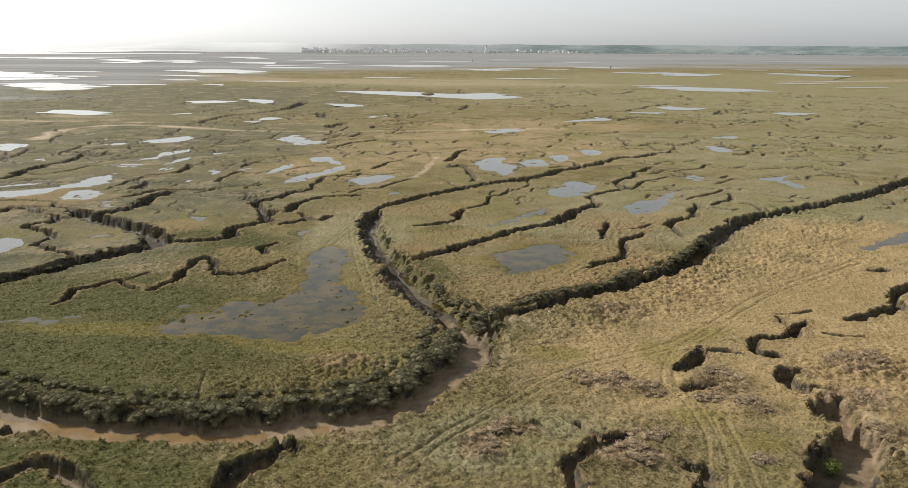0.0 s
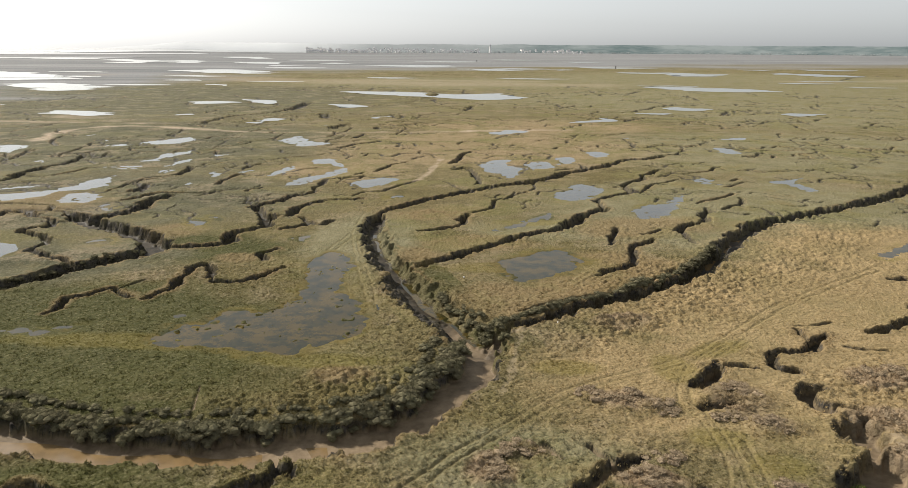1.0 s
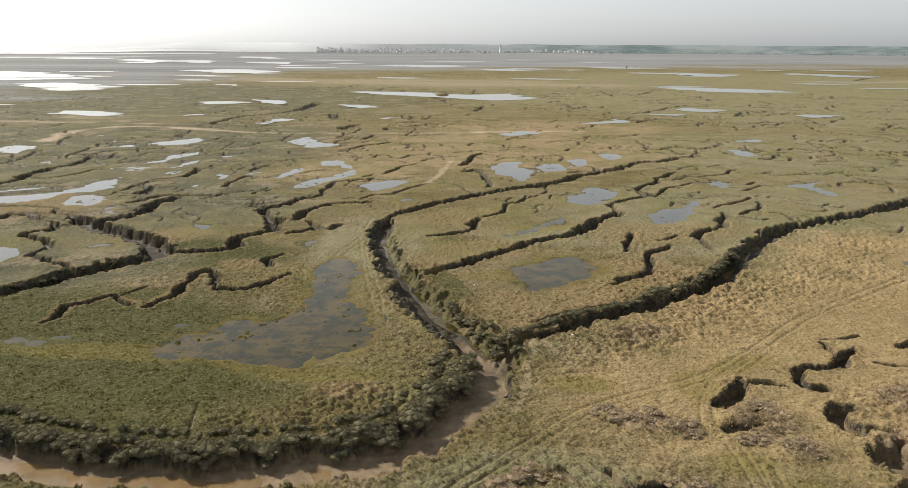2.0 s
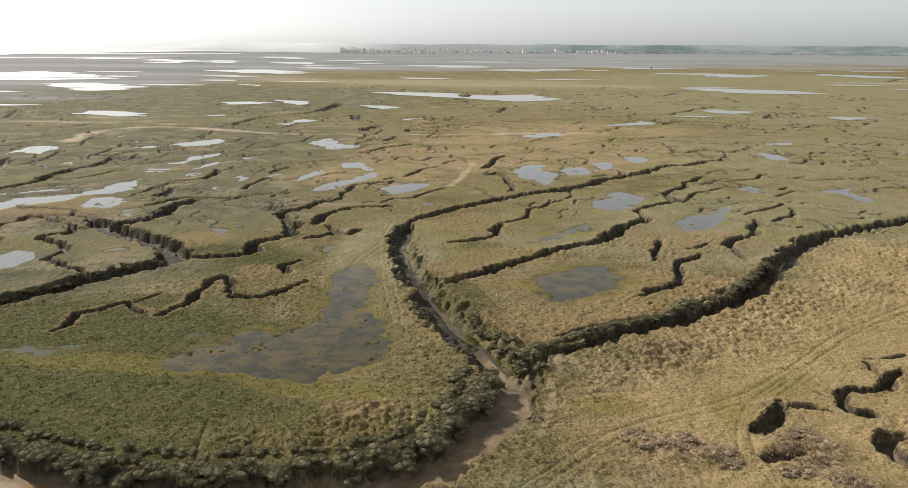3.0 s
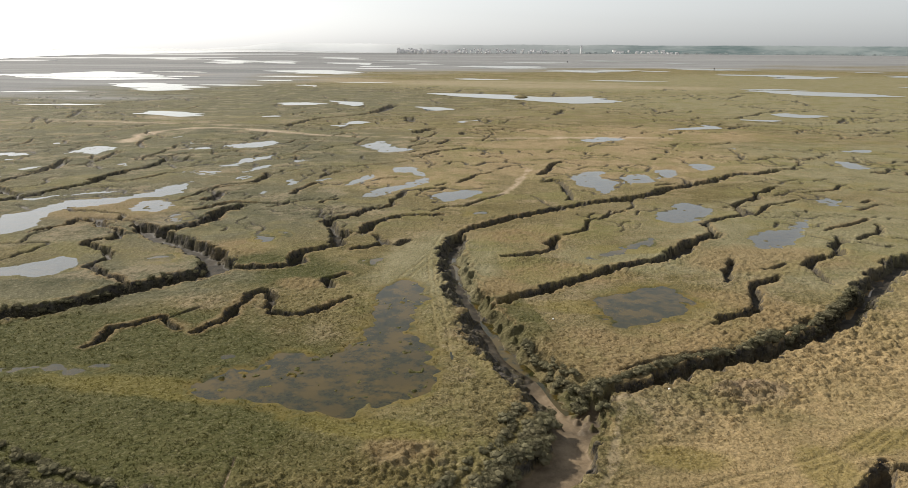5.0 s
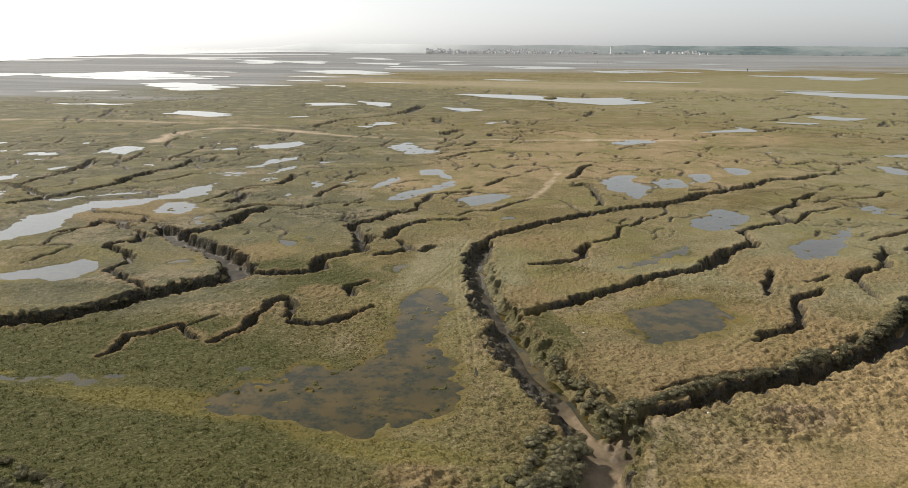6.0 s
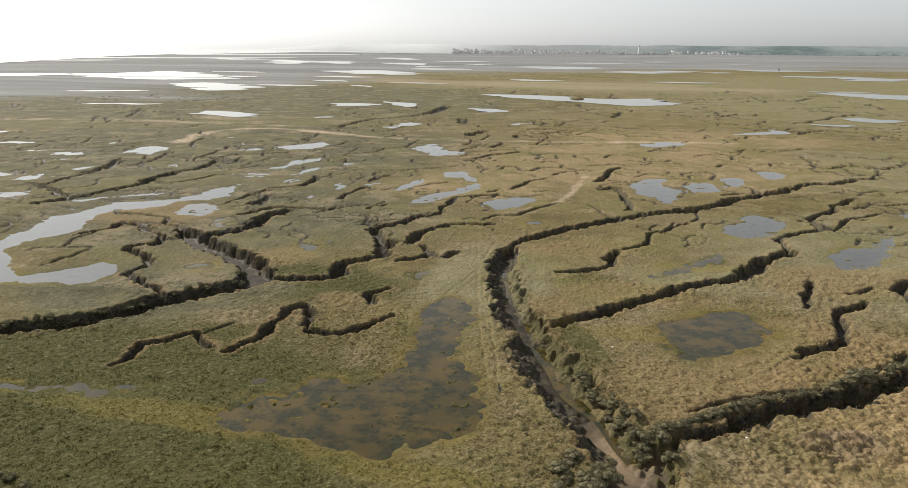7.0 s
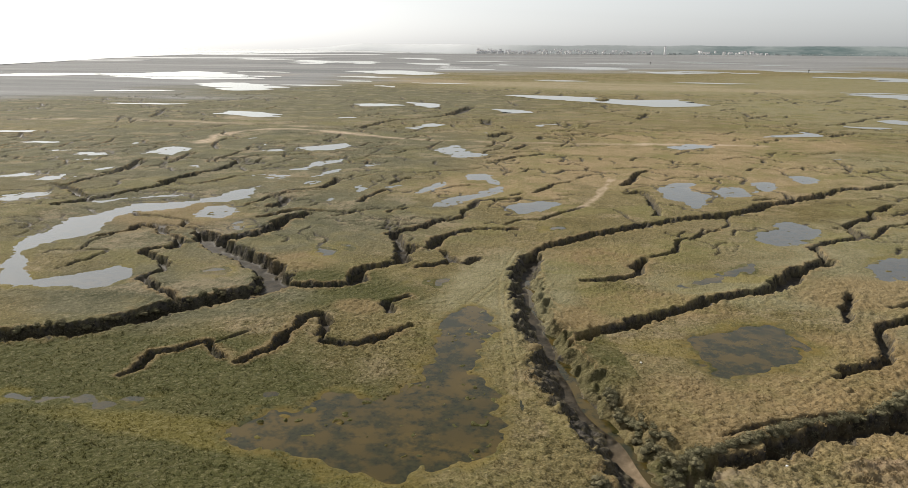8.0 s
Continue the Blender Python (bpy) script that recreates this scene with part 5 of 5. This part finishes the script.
def house(width, deep, eaves, peak, roof_mat, label):
    """A seaside house: rendered walls, pitched roof, chimney, windows in two storeys."""
    top = new("house")
    tagged(top, label, "house", "houses of the far town")
    bm = bmesh.new()
    box(bm, -width / 2, width / 2, -deep / 2, deep / 2, -2, eaves)
    part("wall", bm, M_WALL, top)
    bm = bmesh.new()
    o, y = 0.5, deep / 2 + 0.5
    pts = [(-width / 2 - o, -y, eaves), (width / 2 + o, -y, eaves), (width / 2 + o, y, eaves), (-width / 2 - o, y, eaves), (-width / 2 - o, 0, peak), (width / 2 + o, 0, peak)]
    v = [bm.verts.new(p) for p in pts]
    for f in ((0, 1, 5, 4), (2, 3, 4, 5), (3, 0, 4), (1, 2, 5), (3, 2, 1, 0)):
        bm.faces.new([v[i] for i in f])
    roof = part("roof", bm, roof_mat, top)
    bm = bmesh.new()
    box(bm, width * 0.3, width * 0.3 + 1.0, -0.5, 0.5, eaves + 1, peak + 1.4)
    part("chimney", bm, M_TILE, roof)
    for z in (1.2, 4.2):
        if z + 1.5 > eaves:
            continue
        for k in range(3):
            bm = bmesh.new()
            x = -width / 2 + width * (k + 0.5) / 3
            box(bm, x - 0.6, x + 0.6, -deep / 2 - 0.06, -deep / 2 + 0.04, z, z + 1.5)
            part("window", bm, M_PANE, top)
    return top


def at_bearing(pixel_turn, far):
    t = radians(pixel_turn)
    return -math.sin(t) * far, math.cos(t) * far


rs = np.random.RandomState(4)
kinds = [house(9, 7, 5.5, 8.5, M_ROOF, "pale rendered house with a grey slate roof"), house(13, 8, 6.5, 9.5, M_ROOF, "long white house under a slate roof"),
         house(8, 6, 4.5, 7.2, M_ROOF, "small pale house with a grey roof")]
first = {}
spread = [(rs.uniform(8.6, 11.6), 1.0) for _ in range(70)] + [(rs.uniform(5.0, 8.6), 0.9) for _ in range(46)] + [(rs.uniform(-1.5, 5.0), 0.75) for _ in range(60)] + [(rs.uniform(-9.5, -4.5), 0.75) for _ in range(40)]
for turn, size in spread:
    k = rs.randint(3)
    far = rs.uniform(4420, 4520)
    x, y = at_bearing(turn, far)
    m = Matrix.Translation((x, y, far_rise(x, y) + (far - 4420) * 0.22 * rs.uniform(0.2, 1.0))) @ Euler((0, 0, radians(turn) + rs.uniform(-0.5, 0.5))).to_matrix().to_4x4()
    if k not in first:
        first[k] = kinds[k]
        kinds[k].matrix_basis = m
    else:
        copy_thing(kinds[k], m)

# white tower with a gallery and lantern
tower = tagged(new("water_tower"), "tall white tapered tower standing over the town", "tower")
x, y = at_bearing(-2.35, 4480)
tower.location = (x, y, far_rise(x, y))


def turned(profile, n=20):
    bm = bmesh.new()
    rings = [[bm.verts.new((r * math.cos(2 * math.pi * i / n), r * math.sin(2 * math.pi * i / n), z)) for i in range(n)] for r, z in profile]
    for a, b in zip(rings[:-1], rings[1:]):
        for i in range(n):
            bm.faces.new((a[i], a[(i + 1) % n], b[(i + 1) % n], b[i]))
    bm.faces.new(rings[0][::-1])
    bm.faces.new(rings[-1])
    return bm


part("shaft", turned([(7.5, 0), (6.0, 18), (4.6, 36)]), M_WALL, tower)
part("gallery", turned([(6.4, 36), (6.6, 38.5), (5.8, 39.2)]), M_WALL, tower)
part("lantern", turned([(3.6, 39.2), (3.6, 44), (0.5, 49)]), M_ROOF, tower)


def leaf_cloud(rs, leaves, size, spread_fn, bm):
    """Small folded leaves, each turned at random, at places given by spread_fn."""
    for _ in range(leaves):
        p, out = spread_fn(rs)
        n = Vector((rs.normal(), rs.normal(), rs.normal())).normalized() * 0.9 + out
        n.normalize()
        u = n.orthogonal().normalized()
        u.rotate(Matrix.Rotation(rs.uniform(0, 6.28), 3, n))
        w = n.cross(u)
        s = size * rs.uniform(0.6, 1.3)
        a = [bm.verts.new(p + q) for q in (-u * s, -w * s * 0.55 + n * s * 0.2, u * s, w * s * 0.55 + n * s * 0.2)]
        bm.faces.new(a)


# belts of trees round the town, too far to be told apart
rs = np.random.RandomState(9)
bm = bmesh.new()
for _ in range(420):
    turn, far = rs.uniform(-34, 3.0), rs.uniform(4540, 4620)
    x, y = at_bearing(turn, far)
    h, r = rs.uniform(4, 8), rs.uniform(6, 13)
    base = Vector((x, y, far_rise(x, y) + 1))

    def crown(rs, base=base, h=h, r=r):
        v = Vector((rs.normal(), rs.normal(), rs.normal())).normalized()
        return base + Vector((v.x * r, v.y * r, h * 0.55 + v.z * h * 0.45)), v

    leaf_cloud(rs, 22, 3.0, crown, bm)
woods = part("far_woods", bm, M_TREE)
tagged(woods, "hazy belt of trees around the far town", "woods", kind="stuff")


# ---- plants of the marsh ----
def purslane(seed, wide, tall, leaves, name, mat, count=7, swell=1.0):
    """A rounded, lumpy bush of small grey-green leaves on a twiggy heart."""
    rs = np.random.RandomState(seed)
    lumps = [(rs.uniform(-0.55, 0.55) * wide / 2, rs.uniform(-0.5, 0.5) * wide / 2, rs.uniform(0.25, 0.75) * tall, swell * rs.uniform(0.38, 0.6)) for _ in range(count)]
    bm = bmesh.new()

    def spot(rs):
        x, y, z, r = lumps[rs.randint(len(lumps))]
        v = Vector((rs.normal(), rs.normal(), rs.normal() * 0.9 + 0.25)).normalized()
        k = rs.uniform(0.8, 1.06)
        return Vector((x + v.x * r * wide / 2 * k, y + v.y * r * wide / 2 * k, max(0.02, z + v.z * r * tall * 0.62 * k))), v

    leaf_cloud(rs, leaves, 0.055 if tall > 0.8 else 0.045, spot, bm)
    for x, y, z, r in lumps:
        ret = bmesh.ops.create_icosphere(bm, subdivisions=1, radius=1.0, matrix=Matrix.Translation((x, y, z * 0.8)) @ Matrix.Diagonal((r * wide * 0.40, r * wide * 0.40, r * tall * 0.5, 1)))
        for v in ret["verts"]:
            v.co += Vector((rs.normal(), rs.normal(), rs.normal())) * 0.04
    return part(name, bm, mat)


bushes = [purslane(k, 1.5 + 0.15 * k, 0.95 + 0.06 * k, 640, "sea_purslane_bush", M_PURSLANE) for k in range(5)]
used = set()
rs = np.random.RandomState(21)


def plant_row(line, offset, step, size, stray):
    """Bushes along one side of a creek: offset to the left of the line's way."""
    pts = spline(line, 0.25)
    way = np.gradient(pts, axis=0)
    way /= np.maximum(np.hypot(way[:, 0], way[:, 1]), 1e-6)[:, None]
    run = 0.0
    for k in range(1, len(pts)):
        run += np.hypot(*(pts[k] - pts[k - 1]))
        if run < step:
            continue
        run = rs.uniform(-0.25, 0.2) * step
        side = offset + rs.uniform(-stray, stray)
        x, y = pts[k, 0] - way[k, 1] * side, pts[k, 1] + way[k, 0] * side
        z, i, j = ground_height(x, y)
        if MUD[i, j] > 0.5:
            continue
        b = rs.randint(len(bushes))
        s = size * rs.uniform(0.75, 1.2)
        m = Matrix.Translation((x, y, float(z) - 0.12)) @ Euler((0, 0, rs.uniform(0, 6.28))).to_matrix().to_4x4()
        if b not in used:
            used.add(b)
            bushes[b].matrix_basis = m @ Matrix.Diagonal((s, s, s, 1))
            tagged(bushes[b], "rounded grey-green sea purslane bush on a creek bank", "bush", "sea purslane along the creeks")
        else:
            made = copy_thing(bushes[b], m)
            made.scale = (s, s, s * rs.uniform(0.8, 1.15))


THROAT, BEND, RIGHT, LEFT = CREEKS[1][2], CREEKS[2][2] + CREEKS[3][2][1:], CREEKS[4][2], CREEKS[26][2]
plant_row(BEND, -1.75, 0.6, 0.9, 0.15)
plant_row(BEND, -2.5, 0.65, 0.9, 0.2)
plant_row(BEND, -3.4, 0.8, 0.8, 0.25)
plant_row(BEND, -5.3, 1.1, 0.75, 0.4)
plant_row(RIGHT[:11], 1.7, 0.55, 0.85, 0.15)
plant_row(THROAT[7:], 2.3, 0.75, 0.8, 0.5)
plant_row(THROAT[8:], 3.3, 0.9, 0.75, 0.5)
plant_row(LEFT[2:14], 2.1, 1.3, 0.75, 0.4)

# low rounded shrubs of dry heath in patches
heaths = [purslane(20 + k, 1.5 + 0.2 * k, 0.55, 900, "heath_shrub", M_HEATH, 16, 0.55) for k in range(4)]
heath_used = set()


def heath_patch(x, y, rx, ry, n):
    n = max(2, round(n * 0.5))
    for k in range(n):
        a, r = k * 2.4 + rs.uniform(0, 0.6), math.sqrt((k + 0.3) / n)
        px, py = x + math.cos(a) * r * rx, y + math.sin(a) * r * ry
        z, i, j = ground_height(px, py)
        if CUT[i, j] > 0.2:
            continue
        b, s = rs.randint(len(heaths)), rs.uniform(1.2, 1.7)
        m = Matrix.Translation((px, py, float(z) - 0.20)) @ Euler((0, 0, rs.uniform(0, 6.28))).to_matrix().to_4x4()
        if b not in heath_used:
            heath_used.add(b)
            heaths[b].matrix_basis = m @ Matrix.Diagonal((s, s, 0.65 * s, 1))
            tagged(heaths[b], "low rounded shrub of dry tan twigs on the turf", "shrub", "dry heath shrubs")
        else:
            copy_thing(heaths[b], m).scale = (s, s, 0.65 * s)


heath_patch(12.0, 62.8, 1.5, 1.2, 7)
heath_patch(15.0, 61.7, 1.7, 1.4, 9)
heath_patch(17.8, 60.7, 1.2, 1.1, 6)
heath_patch(25.4, 63.8, 2.0, 1.4, 9)
heath_patch(23.2, 58.7, 1.2, 0.9, 5)
heath_patch(26.2, 57.5, 1.7, 1.1, 7)
heath_patch(2.4, 50.6, 1.9, 1.6, 9)
heath_patch(5.2, 53.3, 1.4, 0.8, 5)
heath_patch(13.7, 49.0, 2.4, 1.1, 8)
heath_patch(16.0, 52.4, 1.4, 0.7, 5)
heath_patch(36.0, 58.7, 2.4, 1.8, 9)
heath_patch(34.4, 51.9, 2.4, 1.8, 8)
heath_patch(41.5, 67.2, 2.6, 1.6, 8)
heath_patch(24.0, 48.6, 1.0, 0.7, 4)

# pale lumps of debris washed onto the turf
for px, py, size, seed in ((0.7, 97.4, 0.12, 1), (11.3, 80.5, 0.12, 2)):
    rs3 = np.random.RandomState(seed)
    bm = bmesh.new()
    bmesh.ops.create_icosphere(bm, subdivisions=2, radius=size)
    for v in bm.verts:
        v.co *= rs3.uniform(0.8, 1.15)
        v.co.z *= 0.7
    lump = tagged(part("debris", bm, M_WHITE), "small white lump of debris lying on the turf", "debris", "white debris")
    lump.location = (px, py, float(ground_height(px, py)[0]) + size * 0.5)

# turf-covered hide at the long pool
bm = bmesh.new()
rings = []
for k in range(7):
    q = k / 6
    rings.append([bm.verts.new((math.cos(a) * 4.8 * math.cos(q * 1.5) * (1 + 0.12 * math.sin(3 * a)), math.sin(a) * 3.5 * math.cos(q * 1.5), 1.5 * math.sin(q * 1.5) - 0.1)) for a in np.linspace(0, 2 * math.pi, 24, endpoint=False)])
for a, b in zip(rings[:-1], rings[1:]):
    for i in range(24):
        bm.faces.new((a[i], a[(i + 1) % 24], b[(i + 1) % 24], b[i]))
bm.faces.new(rings[-1])
hide = tagged(part("turf_mound", bm, M_GROUND), "low grassy mound on the shore of the long pool", "mound")
hide.location = (-18.6, 505.5, 0.0)

# dark marker posts far out on the flats
post = tagged(new("marker_post"), "dark weathered marker post with a short crossboard", "post", "marker posts")
bm = bmesh.new()
box(bm, -0.4, 0.4, -0.4, 0.4, -0.5, 4.6)
part("pole", bm, M_DARK, post)
bm = bmesh.new()
box(bm, -1.1, 1.1, -0.5, -0.41, 3.2, 4.3)
part("board", bm, M_DARK, post)
post.location = (263.7, 1261.7, float(far_rise(263.7, 1261.7)))
copy_thing(post, Matrix.Translation((42.3, 1824.2, float(far_rise(42.3, 1824.2)))))

# one bright green shrub in the wide hole
rs2 = np.random.RandomState(77)
bm = bmesh.new()


def shrub_spot(rs):
    v = Vector((rs.normal(), rs.normal(), rs.normal())).normalized()
    k = rs.uniform(0.5, 1.0)
    return Vector((v.x * 0.8 * k, v.y * 0.8 * k, 0.75 + v.z * 0.7 * k)), v


leaf_cloud(rs2, 520, 0.085, shrub_spot, bm)
shrub = tagged(new("shrub"), "bright green leafy shrub on the mud of a hollow", "shrub")
sx, sy = 29.4, 49.7
shrub.location = (sx, sy, float(ground_height(sx, sy)[0]) - 0.05)
part("foliage", bm, M_SHRUB, shrub)
bm = bmesh.new()
for k in range(6):
    a = k * 1.05
    tip, foot = Vector((math.cos(a) * 0.45, math.sin(a) * 0.45, 0.95)), Vector((math.cos(a) * 0.05, math.sin(a) * 0.05, -0.1))
    s = Vector((-math.sin(a), math.cos(a), 0)) * 0.025
    q = Vector((math.cos(a), math.sin(a), 0)) * 0.025
    low = [bm.verts.new(foot + d) for d in (s, q, -s)]
    high = [bm.verts.new(tip + d * 0.4) for d in (s, q, -s)]
    for i in range(3):
        bm.faces.new((low[i], low[(i + 1) % 3], high[(i + 1) % 3], high[i]))
part("stem", bm, M_TWIG, shrub, "thin brown stems")

# ---- tufts of marsh grass over the near land, past counting ----
rs = np.random.RandomState(31)
N = 210000
rr = np.sqrt(rs.uniform(47.0**2, 118.0**2, N))
tt = rs.uniform(radians(-39), radians(45), N)
keep = rs.uniform(0, 1, N) < np.clip(1.5 - rr / 100, 0.25, 1)
rr, tt = rr[keep], tt[keep]
x, y = CENTRE[0] - rr * np.sin(tt), CENTRE[1] + rr * np.cos(tt)
z, i, j = ground_height(x, y)
ok = (EDGE[i, j] > -0.3) & (MUD[i, j] < 0.2) & (SHORE[i, j] > -0.2) & (RUT[i, j] < 0.3) & (SAND[i, j] < 0.4)
ok &= rs.uniform(0, 1, len(x)) > 0.65 * np.clip(DRY[i, j] - TUFT[i, j] - HEATH[i, j], 0, 1)
ok &= rs.uniform(0, 1, len(x)) < 0.35 + 0.65 * np.clip(tussock[i, j] * 2 + HEATH[i, j], 0, 1)
x, y, z, i, j = x[ok], y[ok], z[ok], i[ok], j[ok]
n, blades = len(x), 4
size = rs.uniform(0.5, 1.05, n) * (1 + 0.4 * HEATH[i, j] + 0.3 * np.exp(-np.abs(EDGE[i, j]) / 0.8))
co, zones = np.zeros((n, blades, 3, 3)), np.repeat(np.stack([DRY[i, j], GOLD[i, j], HEATH[i, j], MOSS[i, j], LUSH[i, j], BROWN[i, j], FRESH[i, j], COOL[i, j]], -1), blades * 3, axis=0)
for b in range(blades):
    a = rs.uniform(0, 6.28, n)
    lean, tall, wide = rs.uniform(0.06, 0.18, n) * size, rs.uniform(0.07, 0.17, n) * size, rs.uniform(0.03, 0.06, n) * size
    ox, oy = rs.uniform(-0.10, 0.10, n) * size, rs.uniform(-0.10, 0.10, n) * size
    co[:, b, 0] = np.stack([x + ox - np.sin(a) * wide, y + oy + np.cos(a) * wide, z - 0.03], -1)
    co[:, b, 1] = np.stack([x + ox + np.sin(a) * wide, y + oy - np.cos(a) * wide, z - 0.03], -1)
    co[:, b, 2] = np.stack([x + ox + np.cos(a) * lean, y + oy + np.sin(a) * lean, z + tall], -1)
total = n * blades
me = bpy.data.meshes.new("marsh_grass")
me.vertices.add(total * 3)
me.vertices.foreach_set("co", co.ravel())
me.loops.add(total * 3)
me.loops.foreach_set("vertex_index", np.arange(total * 3))
me.polygons.add(total)
me.polygons.foreach_set("loop_start", np.arange(total) * 3)
me.update(calc_edges=True)
for c, key in enumerate(("dry", "gold", "heath", "moss", "lush", "brown", "fresh", "cool")):
    at = me.attributes.new(key, "FLOAT", "POINT")
    at.data.foreach_set("value", zones[:, c].astype(np.float32))
me.materials.append(M_GRASS)
tagged(new("marsh_grass", me), "low olive and straw-coloured marsh grass", "grass", kind="stuff")

# ---- small leafy growth along the rims of the creeks, past counting ----
rs = np.random.RandomState(41)
cell = np.broadcast_to((RADIUS * np.gradient(RADIUS))[:, None], SHAPE)[:, :len(fan)]
order = np.argsort([p[0] for p in BEND])
bank_line = np.interp(GX, np.array(BEND)[order, 0], np.array(BEND)[order, 1])
rim_at = (np.abs(EDGE + 0.9) < 0.5) & (DEEP > 1.3) & (RADIUS[:, None] < 130) & (MUD < 0.3) & (GREEN_SIDE < 0.5)
rim_at &= ~((GX > throat_line - 4) & (GX < throat_line + 7) & (GY > 66)) & (GY > bank_line) & ((GX < 22) | (GY > 82))
flat_at = np.flatnonzero(rim_at[:, :len(fan)].ravel())
chance = cell.ravel()[flat_at]
pick = flat_at[np.searchsorted(np.cumsum(chance), rs.uniform(0, chance.sum(), 4200)).clip(0, len(flat_at) - 1)]
i, j = pick // len(fan), pick % len(fan)
foot = np.stack([GX[i, j], GY[i, j], Z[i, j]], -1)
far = RADIUS[i]
n, leaves = len(foot), 7
quad = np.zeros((n, leaves, 4, 3))
for k in range(leaves):
    off = rs.normal(size=(n, 3)) * np.array([0.22, 0.22, 0.10]) + np.array([0, 0, 0.08])
    u = rs.normal(size=(n, 3))
    u /= np.linalg.norm(u, axis=1, keepdims=True)
    w = np.cross(u, rs.normal(size=(n, 3)))
    w /= np.linalg.norm(w, axis=1, keepdims=True)
    s = (rs.uniform(0.04, 0.09, n) * (1 + np.maximum(0, far - 70) / 110))[:, None]
    c = foot + off
    quad[:, k] = np.stack([c - u * s, c - w * s * 0.6, c + u * s, c + w * s * 0.6], 1)
total = n * leaves
me = bpy.data.meshes.new("bank_growth")
me.vertices.add(total * 4)
me.vertices.foreach_set("co", quad.ravel())
me.loops.add(total * 4)
me.loops.foreach_set("vertex_index", np.arange(total * 4))
me.polygons.add(total)
me.polygons.foreach_set("loop_start", np.arange(total) * 4)
me.update(calc_edges=True)
me.materials.append(M_BANK)
tagged(new("bank_growth", me), "grey-green leafy growth fringing the creek banks", "plants", kind="stuff")
